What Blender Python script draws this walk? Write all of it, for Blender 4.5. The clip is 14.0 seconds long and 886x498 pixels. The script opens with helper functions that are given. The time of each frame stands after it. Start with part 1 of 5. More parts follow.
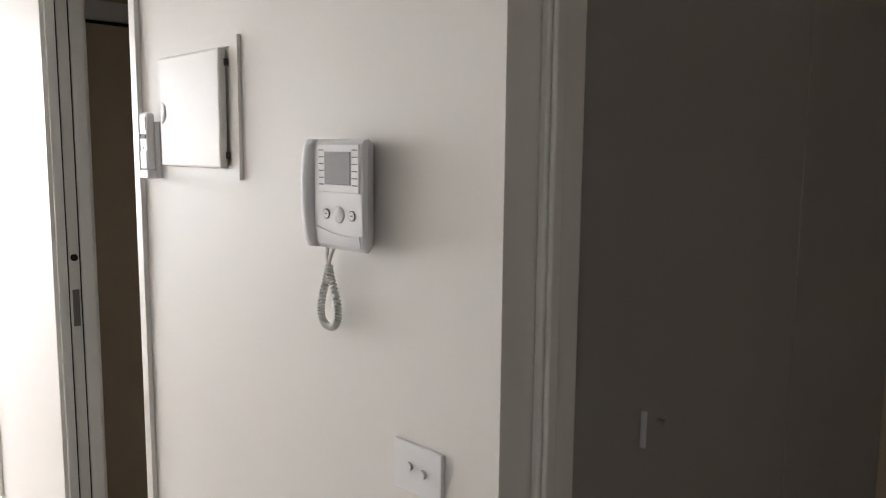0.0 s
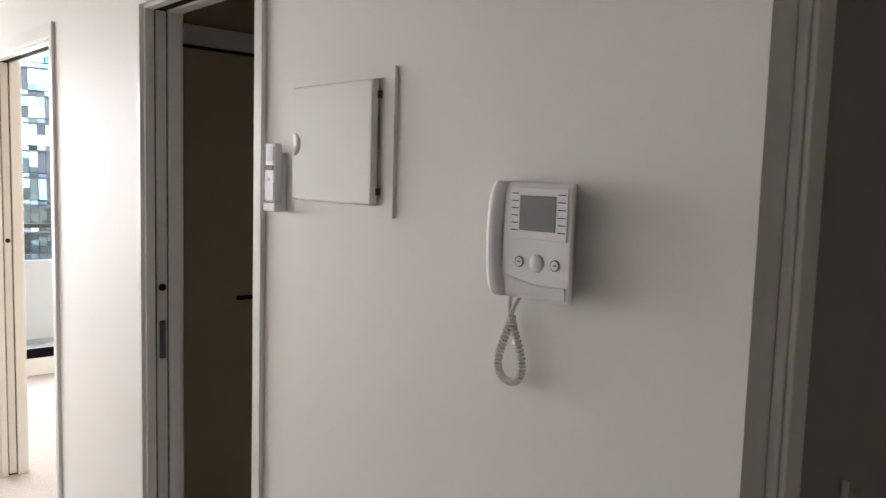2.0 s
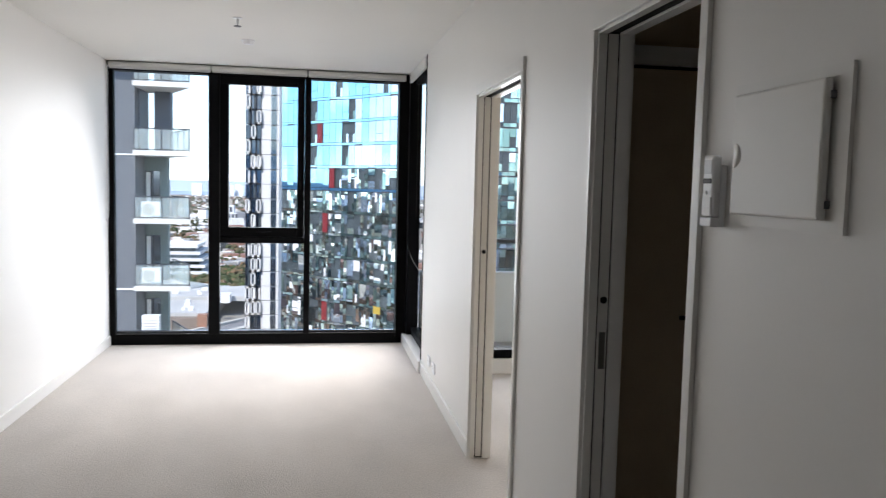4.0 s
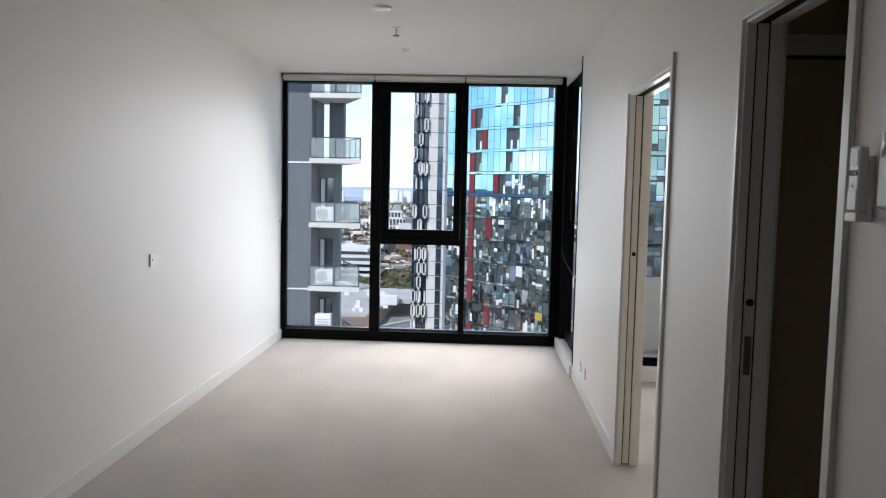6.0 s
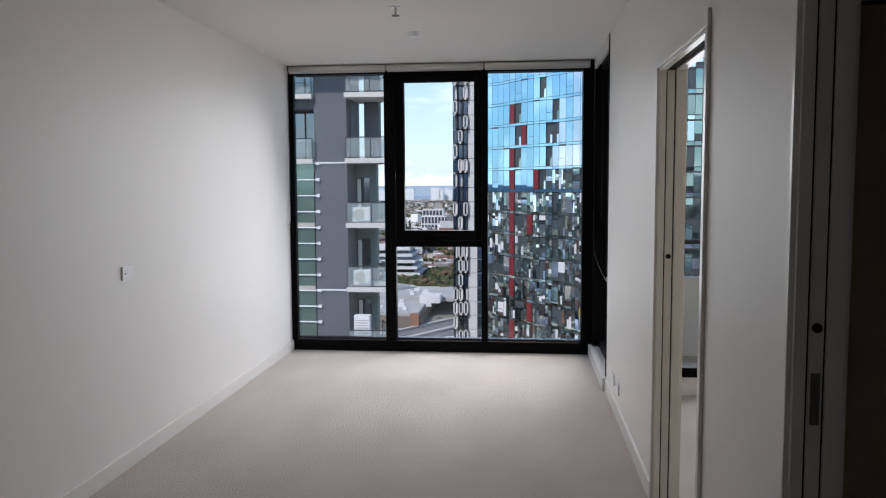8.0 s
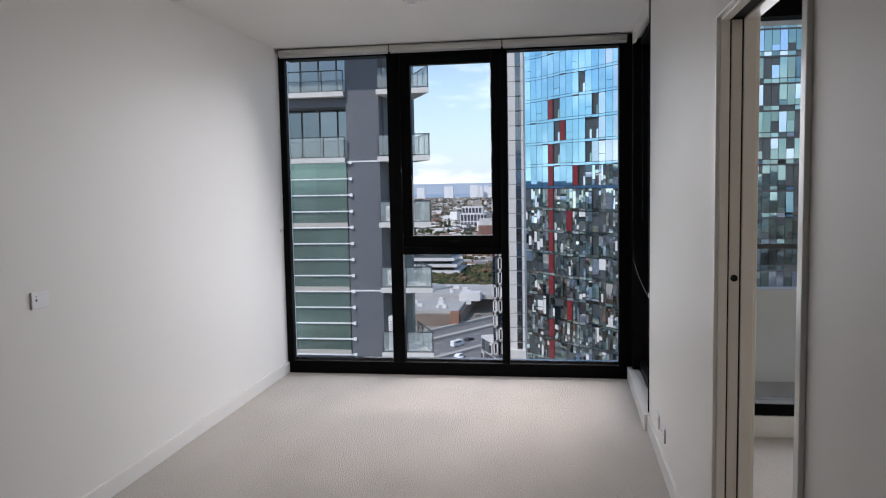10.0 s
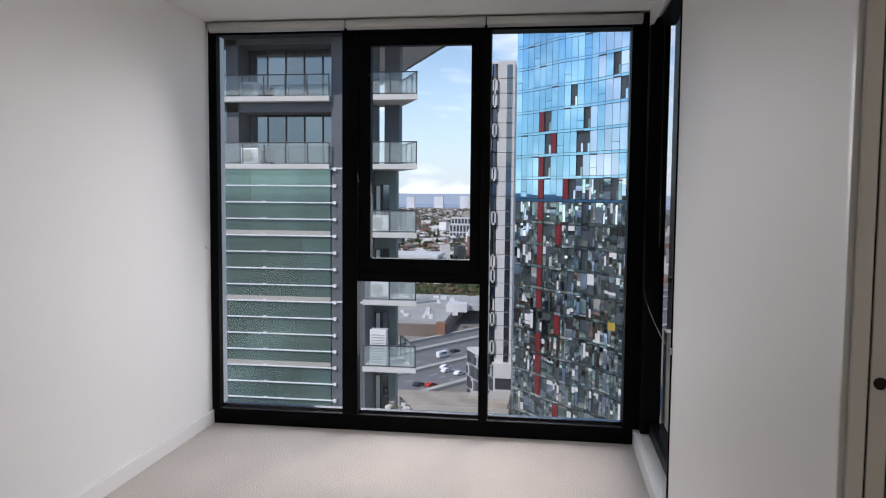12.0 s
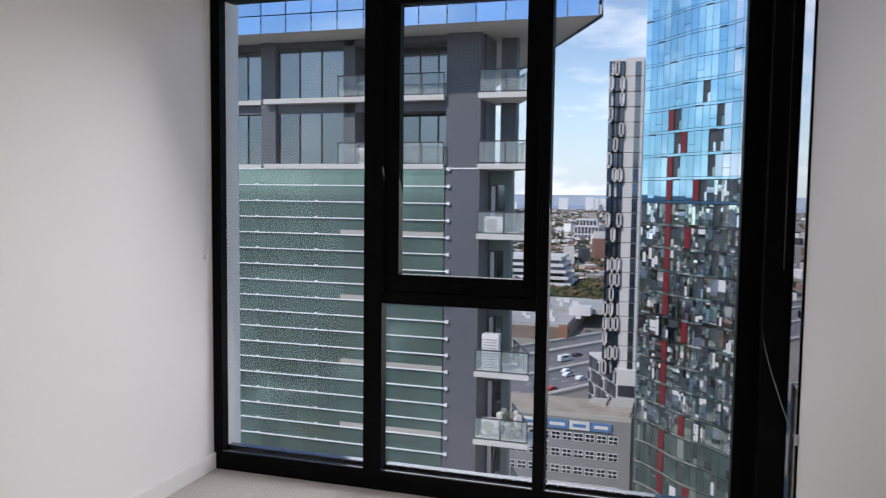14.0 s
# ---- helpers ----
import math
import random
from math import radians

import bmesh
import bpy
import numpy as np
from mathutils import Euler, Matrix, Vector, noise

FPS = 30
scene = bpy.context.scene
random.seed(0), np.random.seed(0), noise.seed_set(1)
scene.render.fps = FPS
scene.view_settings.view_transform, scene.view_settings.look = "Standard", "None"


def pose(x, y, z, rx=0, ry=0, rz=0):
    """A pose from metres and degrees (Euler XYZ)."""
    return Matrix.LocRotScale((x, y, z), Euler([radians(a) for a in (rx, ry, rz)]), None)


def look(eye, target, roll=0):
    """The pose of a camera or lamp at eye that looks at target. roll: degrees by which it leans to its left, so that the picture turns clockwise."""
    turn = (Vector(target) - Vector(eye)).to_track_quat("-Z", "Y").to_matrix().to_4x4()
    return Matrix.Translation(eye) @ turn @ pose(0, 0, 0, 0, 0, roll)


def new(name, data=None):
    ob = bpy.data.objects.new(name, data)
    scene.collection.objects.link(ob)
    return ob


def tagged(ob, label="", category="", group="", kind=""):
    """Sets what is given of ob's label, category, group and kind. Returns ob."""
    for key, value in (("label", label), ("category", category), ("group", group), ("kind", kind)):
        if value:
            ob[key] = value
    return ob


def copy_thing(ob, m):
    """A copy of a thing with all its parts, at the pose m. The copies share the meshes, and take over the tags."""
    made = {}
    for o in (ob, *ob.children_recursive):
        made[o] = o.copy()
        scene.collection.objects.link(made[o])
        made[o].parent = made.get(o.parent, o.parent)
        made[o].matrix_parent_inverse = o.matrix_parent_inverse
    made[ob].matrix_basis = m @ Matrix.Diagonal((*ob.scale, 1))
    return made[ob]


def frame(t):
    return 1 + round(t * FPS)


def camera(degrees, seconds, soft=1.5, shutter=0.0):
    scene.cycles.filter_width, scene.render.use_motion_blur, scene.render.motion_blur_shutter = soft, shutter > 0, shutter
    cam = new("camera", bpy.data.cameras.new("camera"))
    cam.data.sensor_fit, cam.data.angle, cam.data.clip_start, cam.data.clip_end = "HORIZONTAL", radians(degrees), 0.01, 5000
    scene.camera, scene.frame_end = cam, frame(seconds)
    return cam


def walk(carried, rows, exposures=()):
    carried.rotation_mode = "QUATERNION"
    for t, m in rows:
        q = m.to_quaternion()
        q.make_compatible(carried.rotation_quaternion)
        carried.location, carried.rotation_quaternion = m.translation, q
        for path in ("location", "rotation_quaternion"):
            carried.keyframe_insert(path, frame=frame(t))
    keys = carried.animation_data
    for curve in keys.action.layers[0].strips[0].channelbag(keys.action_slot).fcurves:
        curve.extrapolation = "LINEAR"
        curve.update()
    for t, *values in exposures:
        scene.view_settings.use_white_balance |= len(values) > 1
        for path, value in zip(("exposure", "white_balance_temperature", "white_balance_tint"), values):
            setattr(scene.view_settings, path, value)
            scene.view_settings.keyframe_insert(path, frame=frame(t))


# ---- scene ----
cam = camera(59.9, 14.0, soft=1.1, shutter=0.3)
PATH = [
    (0, (-0.791, -7.699, 1.531), (0.577, -6.26, 1.284), 0.5),
    (0.5, (-0.82, -7.605, 1.548), (0.571, -6.185, 1.324), 0.6),
    (1, (-0.882, -7.523, 1.558), (0.538, -6.128, 1.358), 1.1),
    (1.5, (-0.926, -7.448, 1.556), (0.493, -6.051, 1.362), 1.4),
    (2, (-0.945, -7.423, 1.557), (0.414, -5.968, 1.369), 1.7),
    (2.5, (-0.951, -7.413, 1.559), (0.244, -5.821, 1.357), 1.7),
    (3, (-0.916, -7.367, 1.554), (-0.06, -5.573, 1.337), 2.3),
    (3.5, (-0.911, -7.395, 1.561), (-0.345, -5.486, 1.369), 1.8),
    (4, (-0.881, -7.433, 1.538), (-0.552, -5.467, 1.377), 1.4),
    (4.2, (-0.871, -7.448, 1.535), (-0.606, -5.472, 1.376), 1.3),
    (6.3, (-0.776, -7.478, 1.513), (-0.898, -5.487, 1.359), 1.1),
    (6.5, (-0.761, -7.426, 1.516), (-0.897, -5.436, 1.365), 0.9),
    (7, (-0.725, -7.266, 1.522), (-0.873, -5.277, 1.379), 0.0),
    (7.5, (-0.706, -7.124, 1.517), (-0.864, -5.135, 1.37), -0.2),
    (8, (-0.628, -6.894, 1.513), (-0.831, -4.911, 1.35), -0.3),
    (8.2, (-0.593, -6.815, 1.518), (-0.813, -4.834, 1.353), -0.4),
    (10.3, (-0.522, -5.776, 1.516), (-0.833, -3.807, 1.348), -1.0),
    (10.5, (-0.532, -5.669, 1.516), (-0.831, -3.698, 1.355), -0.5),
    (11, (-0.511, -5.404, 1.524), (-0.802, -3.432, 1.366), -0.2),
    (11.5, (-0.539, -5.036, 1.525), (-0.822, -3.062, 1.375), 0.1),
    (12, (-0.554, -4.74, 1.522), (-0.83, -2.765, 1.38), 0.5),
    (12.5, (-0.514, -4.352, 1.506), (-0.8, -2.378, 1.366), 0.6),
    (13, (-0.473, -4.059, 1.516), (-0.807, -2.092, 1.376), 0.7),
    (13.5, (-0.413, -3.773, 1.516), (-0.839, -1.824, 1.374), 0.8),
    (14, (-0.343, -3.573, 1.517), (-0.932, -1.667, 1.374), 0.7),
]
walk(cam, [(t, look(eye, target, roll)) for t, eye, target, roll in PATH],
     [(0, 2.95, 6700, 15), (1.0, 2.95, 6800, 16), (1.5, 2.75, 6800, 16), (2.5, 2.18, 6800, 16), (3.1, 1.7, 6600, 14),
      (3.6, 1.25, 6500, 13), (4.2, 1.2, 6450, 13), (6.3, 0.62, 6450, 14), (10.3, 0.2, 6520, 16), (14, 0.1, 6600, 18)])

# ---- world, sun, large lights ----
SUN_TO = Vector((-0.55, -0.8, 1.0)).normalized()
world = bpy.data.worlds.new("sky")
scene.world = world
world.use_nodes = True
wn, wl = world.node_tree.nodes, world.node_tree.links
wn.clear()
w_out = wn.new("ShaderNodeOutputWorld")
w_bg = wn.new("ShaderNodeBackground")
w_sky = wn.new("ShaderNodeTexSky")
w_sky.sky_type = "NISHITA"
w_sky.sun_disc = False
w_sky.sun_elevation = math.asin(SUN_TO.z)
w_sky.sun_rotation = math.atan2(SUN_TO.x, SUN_TO.y)
w_sky.altitude, w_sky.air_density, w_sky.dust_density, w_sky.ozone_density = 60, 1.0, 0.0, 2.0
# cumulus clouds low over the horizon, the same all round
w_geo = wn.new("ShaderNodeTexCoord")
w_sep = wn.new("ShaderNodeSeparateXYZ")
w_map = wn.new("ShaderNodeMapping")
w_map.inputs["Scale"].default_value = (3.2, 3.2, 9.0)
w_map.inputs["Location"].default_value = (0.35, 0.1, 0.2)
w_noise = wn.new("ShaderNodeTexNoise")
w_noise.inputs["Scale"].default_value = 1.6
w_noise.inputs["Detail"].default_value = 9
w_noise.inputs["Roughness"].default_value = 0.58
w_ramp = wn.new("ShaderNodeValToRGB")
w_ramp.color_ramp.elements[0].position, w_ramp.color_ramp.elements[1].position = 0.47, 0.62
w_low = wn.new("ShaderNodeMapRange")
w_low.inputs["From Min"].default_value, w_low.inputs["From Max"].default_value = 0.42, 0.02
w_mul = wn.new("ShaderNodeMath")
w_mul.operation = "MULTIPLY"
w_mix = wn.new("ShaderNodeMixRGB")
w_mix.inputs["Color2"].default_value = (9.0, 9.3, 9.8, 1)
wl.new(w_geo.outputs["Generated"], w_sep.inputs[0])
wl.new(w_geo.outputs["Generated"], w_map.inputs[0])
wl.new(w_map.outputs[0], w_noise.inputs["Vector"])
wl.new(w_noise.outputs["Fac"], w_ramp.inputs[0])
wl.new(w_sep.outputs["Z"], w_low.inputs["Value"])
wl.new(w_low.outputs[0], w_mul.inputs[0])
wl.new(w_ramp.outputs[0], w_mul.inputs[1])
wl.new(w_mul.outputs[0], w_mix.inputs["Fac"])
w_haze = wn.new("ShaderNodeMapRange")
w_haze.inputs["From Min"].default_value, w_haze.inputs["From Max"].default_value = 0.16, 0.0
w_haze.inputs["To Max"].default_value = 0.8
w_mixh = wn.new("ShaderNodeMixRGB")
w_mixh.inputs["Color2"].default_value = (3.9, 5.2, 6.8, 1)
wl.new(w_sep.outputs["Z"], w_haze.inputs["Value"])
wl.new(w_haze.outputs[0], w_mixh.inputs["Fac"])
wl.new(w_sky.outputs[0], w_mixh.inputs["Color1"])
wl.new(w_mixh.outputs[0], w_mix.inputs["Color1"])
wl.new(w_mix.outputs[0], w_bg.inputs["Color"])
wl.new(w_bg.outputs[0], w_out.inputs[0])
w_bg.inputs["Strength"].default_value = 0.15

sun = new("sun", bpy.data.lights.new("sun", "SUN"))
sun.data.energy, sun.data.angle, sun.data.color = 3.2, radians(1.5), (1.0, 0.95, 0.88)
sun.matrix_world = look(SUN_TO * 50, (0, 0, 0))


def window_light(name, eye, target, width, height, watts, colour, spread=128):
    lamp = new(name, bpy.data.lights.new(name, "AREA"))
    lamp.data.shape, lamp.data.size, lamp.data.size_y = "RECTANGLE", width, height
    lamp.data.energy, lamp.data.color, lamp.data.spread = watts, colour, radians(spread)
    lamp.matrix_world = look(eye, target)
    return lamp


# the sky's light in the window openings
window_light("sky_light_front", (-1.45, 0.16, 1.32), (-1.92, -3.5, -0.97), 1.9, 2.3, 22.5, (0.96, 0.98, 1.0), 114)
window_light("sky_light_side", (0.16, -0.68, 1.32), (-2.7, -1.2, 0.1), 0.95, 2.25, 7, (0.97, 0.99, 1.0))
window_light("sky_light_bedroom", (1.7, -1.1, 1.32), (1.7, -5, 0.0), 2.6, 2.15, 26, (0.96, 0.98, 1.0))

# lamp added outside, standing in for sun off the mirror-glass tower across the street
window_light("tower_sun_stand_in", (-0.3, 2.3, 3.0), (-1.0, -0.85, 0.0), 1.5, 0.4, 3.4, (1.0, 0.92, 0.82), 32)

# ---- materials ----


def material(name, colour, rough=0.6, metal=0.0, grain=0.0, grain_scale=60.0, blotch=0.0, blotch_scale=2.0,
             bump=0.0, bump_scale=200.0, vary=0.0, island=False, spec=0.5, stretch=(1, 1, 1)):
    """A painted or solid surface: colour varied at two scales, with a fine relief."""
    m = bpy.data.materials.new(name)
    m.use_nodes = True
    n, l = m.node_tree.nodes, m.node_tree.links
    b = n["Principled BSDF"]
    b.inputs["Roughness"].default_value = rough
    b.inputs["Metallic"].default_value = metal
    b.inputs["Specular IOR Level"].default_value = spec
    b.inputs["Base Color"].default_value = (*colour, 1)
    co = n.new("ShaderNodeTexCoord")
    mp = n.new("ShaderNodeMapping")
    mp.inputs["Scale"].default_value = stretch
    l.new(co.outputs["Object"], mp.inputs[0])
    last = None

    def shade(factor_socket, low, high):
        nonlocal last
        r = n.new("ShaderNodeMapRange")
        r.inputs["To Min"].default_value, r.inputs["To Max"].default_value = low, high
        l.new(factor_socket, r.inputs["Value"])
        mul = n.new("ShaderNodeMixRGB")
        mul.blend_type = "MULTIPLY"
        mul.inputs["Fac"].default_value = 1
        if last is None:
            mul.inputs["Color1"].default_value = (*colour, 1)
        else:
            l.new(last, mul.inputs["Color1"])
        l.new(r.outputs[0], mul.inputs["Color2"])
        last = mul.outputs[0]

    for amount, scale in ((grain, grain_scale), (blotch, blotch_scale)):
        if amount:
            t = n.new("ShaderNodeTexNoise")
            t.inputs["Scale"].default_value, t.inputs["Detail"].default_value = scale, 5
            l.new(mp.outputs[0], t.inputs["Vector"])
            shade(t.outputs["Fac"], 1 - amount, 1 + amount)
    if vary:
        g = n.new("ShaderNodeNewGeometry" if island else "ShaderNodeObjectInfo")
        shade(g.outputs["Random Per Island" if island else "Random"], 1 - vary, 1 + vary)
    if last is not None:
        l.new(last, b.inputs["Base Color"])
    if bump:
        t = n.new("ShaderNodeTexNoise")
        t.inputs["Scale"].default_value, t.inputs["Detail"].default_value = bump_scale, 4
        l.new(mp.outputs[0], t.inputs["Vector"])
        bp = n.new("ShaderNodeBump")
        bp.inputs["Strength"].default_value, bp.inputs["Distance"].default_value = bump, 0.01
        l.new(t.outputs["Fac"], bp.inputs["Height"])
        l.new(bp.outputs[0], b.inputs["Normal"])
    return m


def glass(name, tint, gloss=1.45, rough=0.0, rise=0.6):
    """A thin pane: tinted see-through with a gloss that rises by Schlick's rule towards grazing."""
    m = bpy.data.materials.new(name)
    m.use_nodes = True
    n, l = m.node_tree.nodes, m.node_tree.links
    n.clear()
    out = n.new("ShaderNodeOutputMaterial")
    mix = n.new("ShaderNodeMixShader")
    clear = n.new("ShaderNodeBsdfTransparent")
    shine = n.new("ShaderNodeBsdfGlossy")
    facing = n.new("ShaderNodeLayerWeight")
    facing.inputs["Blend"].default_value = 0.5
    power = n.new("ShaderNodeMath")
    power.operation = "POWER"
    power.inputs[1].default_value = 5.0
    fres = n.new("ShaderNodeMapRange")
    fres.inputs["To Min"].default_value, fres.inputs["To Max"].default_value = ((gloss - 1) / (gloss + 1)) ** 2, rise
    clear.inputs["Color"].default_value = (*tint, 1)
    shine.inputs["Roughness"].default_value = rough
    l.new(facing.outputs["Facing"], power.inputs[0])
    l.new(power.outputs[0], fres.inputs["Value"])
    l.new(fres.outputs[0], mix.inputs[0])
    l.new(clear.outputs[0], mix.inputs[1])
    l.new(shine.outputs[0], mix.inputs[2])
    l.new(mix.outputs[0], out.inputs[0])
    return m


PAINT = material("wall_paint", (0.845, 0.825, 0.79), 0.5, grain=0.012, grain_scale=90, blotch=0.03, blotch_scale=1.1, bump=0.05, bump_scale=260)
CEIL = material("ceiling_paint", (0.84, 0.825, 0.79), 0.75, grain=0.012, grain_scale=70, blotch=0.025, blotch_scale=0.9, bump=0.04, bump_scale=220)
GLOSS = material("trim_enamel", (0.80, 0.785, 0.75), 0.28, grain=0.01, grain_scale=120, blotch=0.025, blotch_scale=6, bump=0.02, bump_scale=120)
CARPET = material("carpet", (0.575, 0.53, 0.485), 0.95, grain=0.40, grain_scale=150, blotch=0.16, blotch_scale=2.4, bump=0.8, bump_scale=165, spec=0.05, stretch=(1, 0.55, 1))
ALU = material("black_aluminium", (0.0035, 0.0035, 0.004), 0.45, grain=0.1, grain_scale=200, blotch=0.1, blotch_scale=4, spec=0.06)
LEDGE = material("glossy_black_sill", (0.012, 0.013, 0.016), 0.16, grain=0.1, grain_scale=150, spec=0.9)
PANE = glass("window_glass", (0.92, 0.94, 0.945))
# brown gloom of the unlit room put into its wall and door colour
TAUPE = material("unlit_room_taupe", (0.54, 0.44, 0.31), 0.6, grain=0.02, grain_scale=80, blotch=0.05, blotch_scale=1.2)
# this grey carries the return wall's shade on the leaves and knob
SHADED = material("shade_grey_door", (0.32, 0.302, 0.28), 0.55, grain=0.02, grain_scale=80, blotch=0.06, blotch_scale=1.0)
SIDEGLASS = glass("thin_side_glass", (0.95, 0.96, 0.965), 1.3, 0.0, 0.3)
SLOT = material("black_gap_and_metal", (0.01, 0.01, 0.01), 0.9, grain=0.1)

# ---- building helpers ----


def box(bm, x0, y0, z0, x1, y1, z1, bevel=0.0, turn=None):
    """A box between two corners, its edges rounded by bevel."""
    verts = bmesh.ops.create_cube(bm, size=1)["verts"]
    c = Vector(((x0 + x1) / 2, (y0 + y1) / 2, (z0 + z1) / 2))
    for v in verts:
        v.co = Vector((v.co.x * abs(x1 - x0), v.co.y * abs(y1 - y0), v.co.z * abs(z1 - z0)))
        v.co = (turn @ v.co if turn else v.co) + c
    if bevel:
        edges = list({e for v in verts for e in v.link_edges})
        bmesh.ops.bevel(bm, geom=edges, offset=bevel, segments=2, affect="EDGES", profile=0.5)
    return bm


def boxes(*rows, bevel=0.0):
    bm = bmesh.new()
    for r in rows:
        box(bm, *r, bevel=bevel)
    return bm


def tube(bm, a, b, radius, sides=12, radius2=None):
    a, b = Vector(a), Vector(b)
    d = b - a
    m = Matrix.Translation((a + b) / 2) @ d.to_track_quat("Z", "Y").to_matrix().to_4x4()
    bmesh.ops.create_cone(bm, cap_ends=True, segments=sides, radius1=radius, radius2=radius if radius2 is None else radius2, depth=d.length, matrix=m)
    return bm


def link(name, bm, mat, smooth=False):
    me = bpy.data.meshes.new(name)
    bmesh.ops.recalc_face_normals(bm, faces=bm.faces)
    bm.to_mesh(me)
    bm.free()
    if smooth:
        for p in me.polygons:
            p.use_smooth = True
    me.materials.append(mat)
    return new(name, me)


def part(name, bm, mat, parent, label="", smooth=False):
    ob = link(name, bm, mat, smooth)
    ob.parent = parent
    ob.matrix_parent_inverse = parent.matrix_basis.inverted()
    return tagged(ob, label=label)


def thing(name, at, label, category, group="", kind=""):
    ob = new(name)
    ob.empty_display_size = 0.05
    ob.matrix_basis = Matrix.Translation(at)
    return tagged(ob, label, category, group, kind)


def structure(name, bm, mat, label, category, smooth=False):
    return tagged(link(name, bm, mat, smooth), label, category, kind="structure")


# ---- large structure ----
W, H, BACK = -2.748, 2.6, -11.5      # left wall, ceiling height, wall behind the walk
T = 0.11                            # thickness of the wall with the doors
FAR0, FAR1, NEAR0, NEAR1, HEAD = -4.168, -3.245, -5.749, -5.058, 2.045
END, RET = -1.2, -6.988              # ends of the wall with the doors
DEEP = 3.4                          # far side of the bedroom

structure("floor", boxes((W - 0.2, BACK, -0.12, DEEP, 0.02, 0)), CARPET, "light grey-beige wool carpet, slightly trodden", "floor")
structure("ceiling", boxes((W - 0.2, BACK, H, DEEP, -0.03, H + 0.2), (W - 0.2, -0.03, H + 0.004, 0.3, 0.2, H + 0.2)), CEIL, "matt white plasterboard ceiling", "ceiling")
structure("wall_west", boxes((W - 0.2, BACK, 0, W, 0.2, H)), PAINT, "plain white painted party wall", "wall")
structure("wall_south", boxes((W, BACK - 0.15, 0, DEEP, BACK, H)), PAINT, "plain white wall closing the rear", "wall")
structure("wall_east", boxes(
    (0, FAR1, 0, T, END, H), (0, FAR0, HEAD, T, FAR1, H), (0, NEAR1, 0, T, FAR0, H),
    (0, NEAR0, HEAD, T, NEAR1, H), (0, RET, 0, T, NEAR0, H)), PAINT, "white painted wall with two doorways", "wall")
structure("wall_entry", boxes((T, RET + 0.002, 0, 0.164, RET + 0.1, H), (0.164, RET, 2.06, 1.75, RET + 0.1, H), (0.164, RET + 0.05, 0, 1.75, RET + 0.1, 2.06)), PAINT, "white wall over the shaded door", "wall")
structure("wall_bath", boxes((T, -4.55, 0, 1.75, -4.45, H), (1.75, BACK, 0, 1.85, -4.45, H)), TAUPE, "plain wall round the small unlit room, its dark put into taupe", "wall")
structure("wall_bedroom", boxes((1.85, -4.55, 0, DEEP, -4.45, H), (DEEP, BACK, 0, DEEP + 0.15, -1.2, H)), PAINT, "plain white bedroom wall", "wall")
structure("baseboard", boxes(
    (W, BACK, 0, W + 0.016, 0.0, 0.092), (-0.016, FAR1 + 0.0185, 0, 0, END - 0.04, 0.092),
    (-0.016, NEAR1 + 0.0185, 0, 0, FAR0 - 0.0365, 0.092), (-0.016, RET, 0, 0, NEAR0 - 0.0365, 0.092), bevel=0.003), GLOSS,
    "square white painted timber skirting board", "skirting")

# ---- windows ----
FR0, FR1, MB = 0.0, 0.14, 0.062     # depth of the main frame, back of its mullions


def pane(parent, x0, z0, x1, z1, y):
    ob = part("pane", boxes((x0, y, z0, x1, y + 0.012, z1)), PANE, parent, "clear slightly grey glass")
    ob.visible_shadow = False
    return ob


win = thing("window_1", (-1.42, 0.07, 0), "floor-to-ceiling black aluminium window with an awning sash", "window", kind="structure")
part("window_frame", boxes(
    (W, FR0, 0, W + 0.055, MB, H), (W + 0.055, FR0, 0, -0.094, FR1, 0.10), (W + 0.055, FR0, 2.52, -0.094, FR1, H),
    (-1.861, FR0 - 0.012, 0.10, -1.762, MB, 2.52), (-0.985, FR0 - 0.012, 0.10, -0.928, MB, 2.52),
    (-1.762, FR0 + 0.004, 0.965, -0.985, MB, 1.0255), bevel=0.004), ALU, win)
part("glazing_bead", boxes(
    (W + 0.055, 0.05, 0.10, -1.861, 0.10, 0.122), (-1.762, 0.05, 0.10, -0.985, 0.10, 0.122), (-0.928, 0.05, 0.10, -0.094, 0.10, 0.122), bevel=0.003), LEDGE, win)
for x0, x1 in ((W + 0.055, -1.861), (-1.762, -0.985), (-0.928, -0.094)):
    part("sill_ledge", boxes((x0, 0.003, 0.1002, x1, 0.05, 0.106)), LEDGE, win, "glossy black ledge")
sash = part("sash", boxes(
    (-1.760, 0.012, 1.026, -1.052, 0.075, 1.113), (-1.760, 0.012, 2.44, -1.052, 0.075, 2.519),
    (-1.760, 0.012, 1.113, -1.683, 0.075, 2.44), (-1.052, 0.012, 1.026, -0.987, 0.075, 2.519), bevel=0.004), ALU, win)
part("sash_handle", boxes((-1.43, -0.006, 1.066, -1.30, 0.0125, 1.078), (-1.385, -0.012, 1.056, -1.345, 0.0125, 1.0655), bevel=0.003), ALU, sash, "black sash lever")
pane(win, W + 0.052, 0.12, -1.86, 2.522, 0.046)
pane(win, -1.764, 0.12, -0.984, 0.97, 0.046)
pane(win, -1.685, 1.11, -1.05, 2.442, 0.04)
pane(win, -0.93, 0.12, -0.092, 2.522, 0.046)

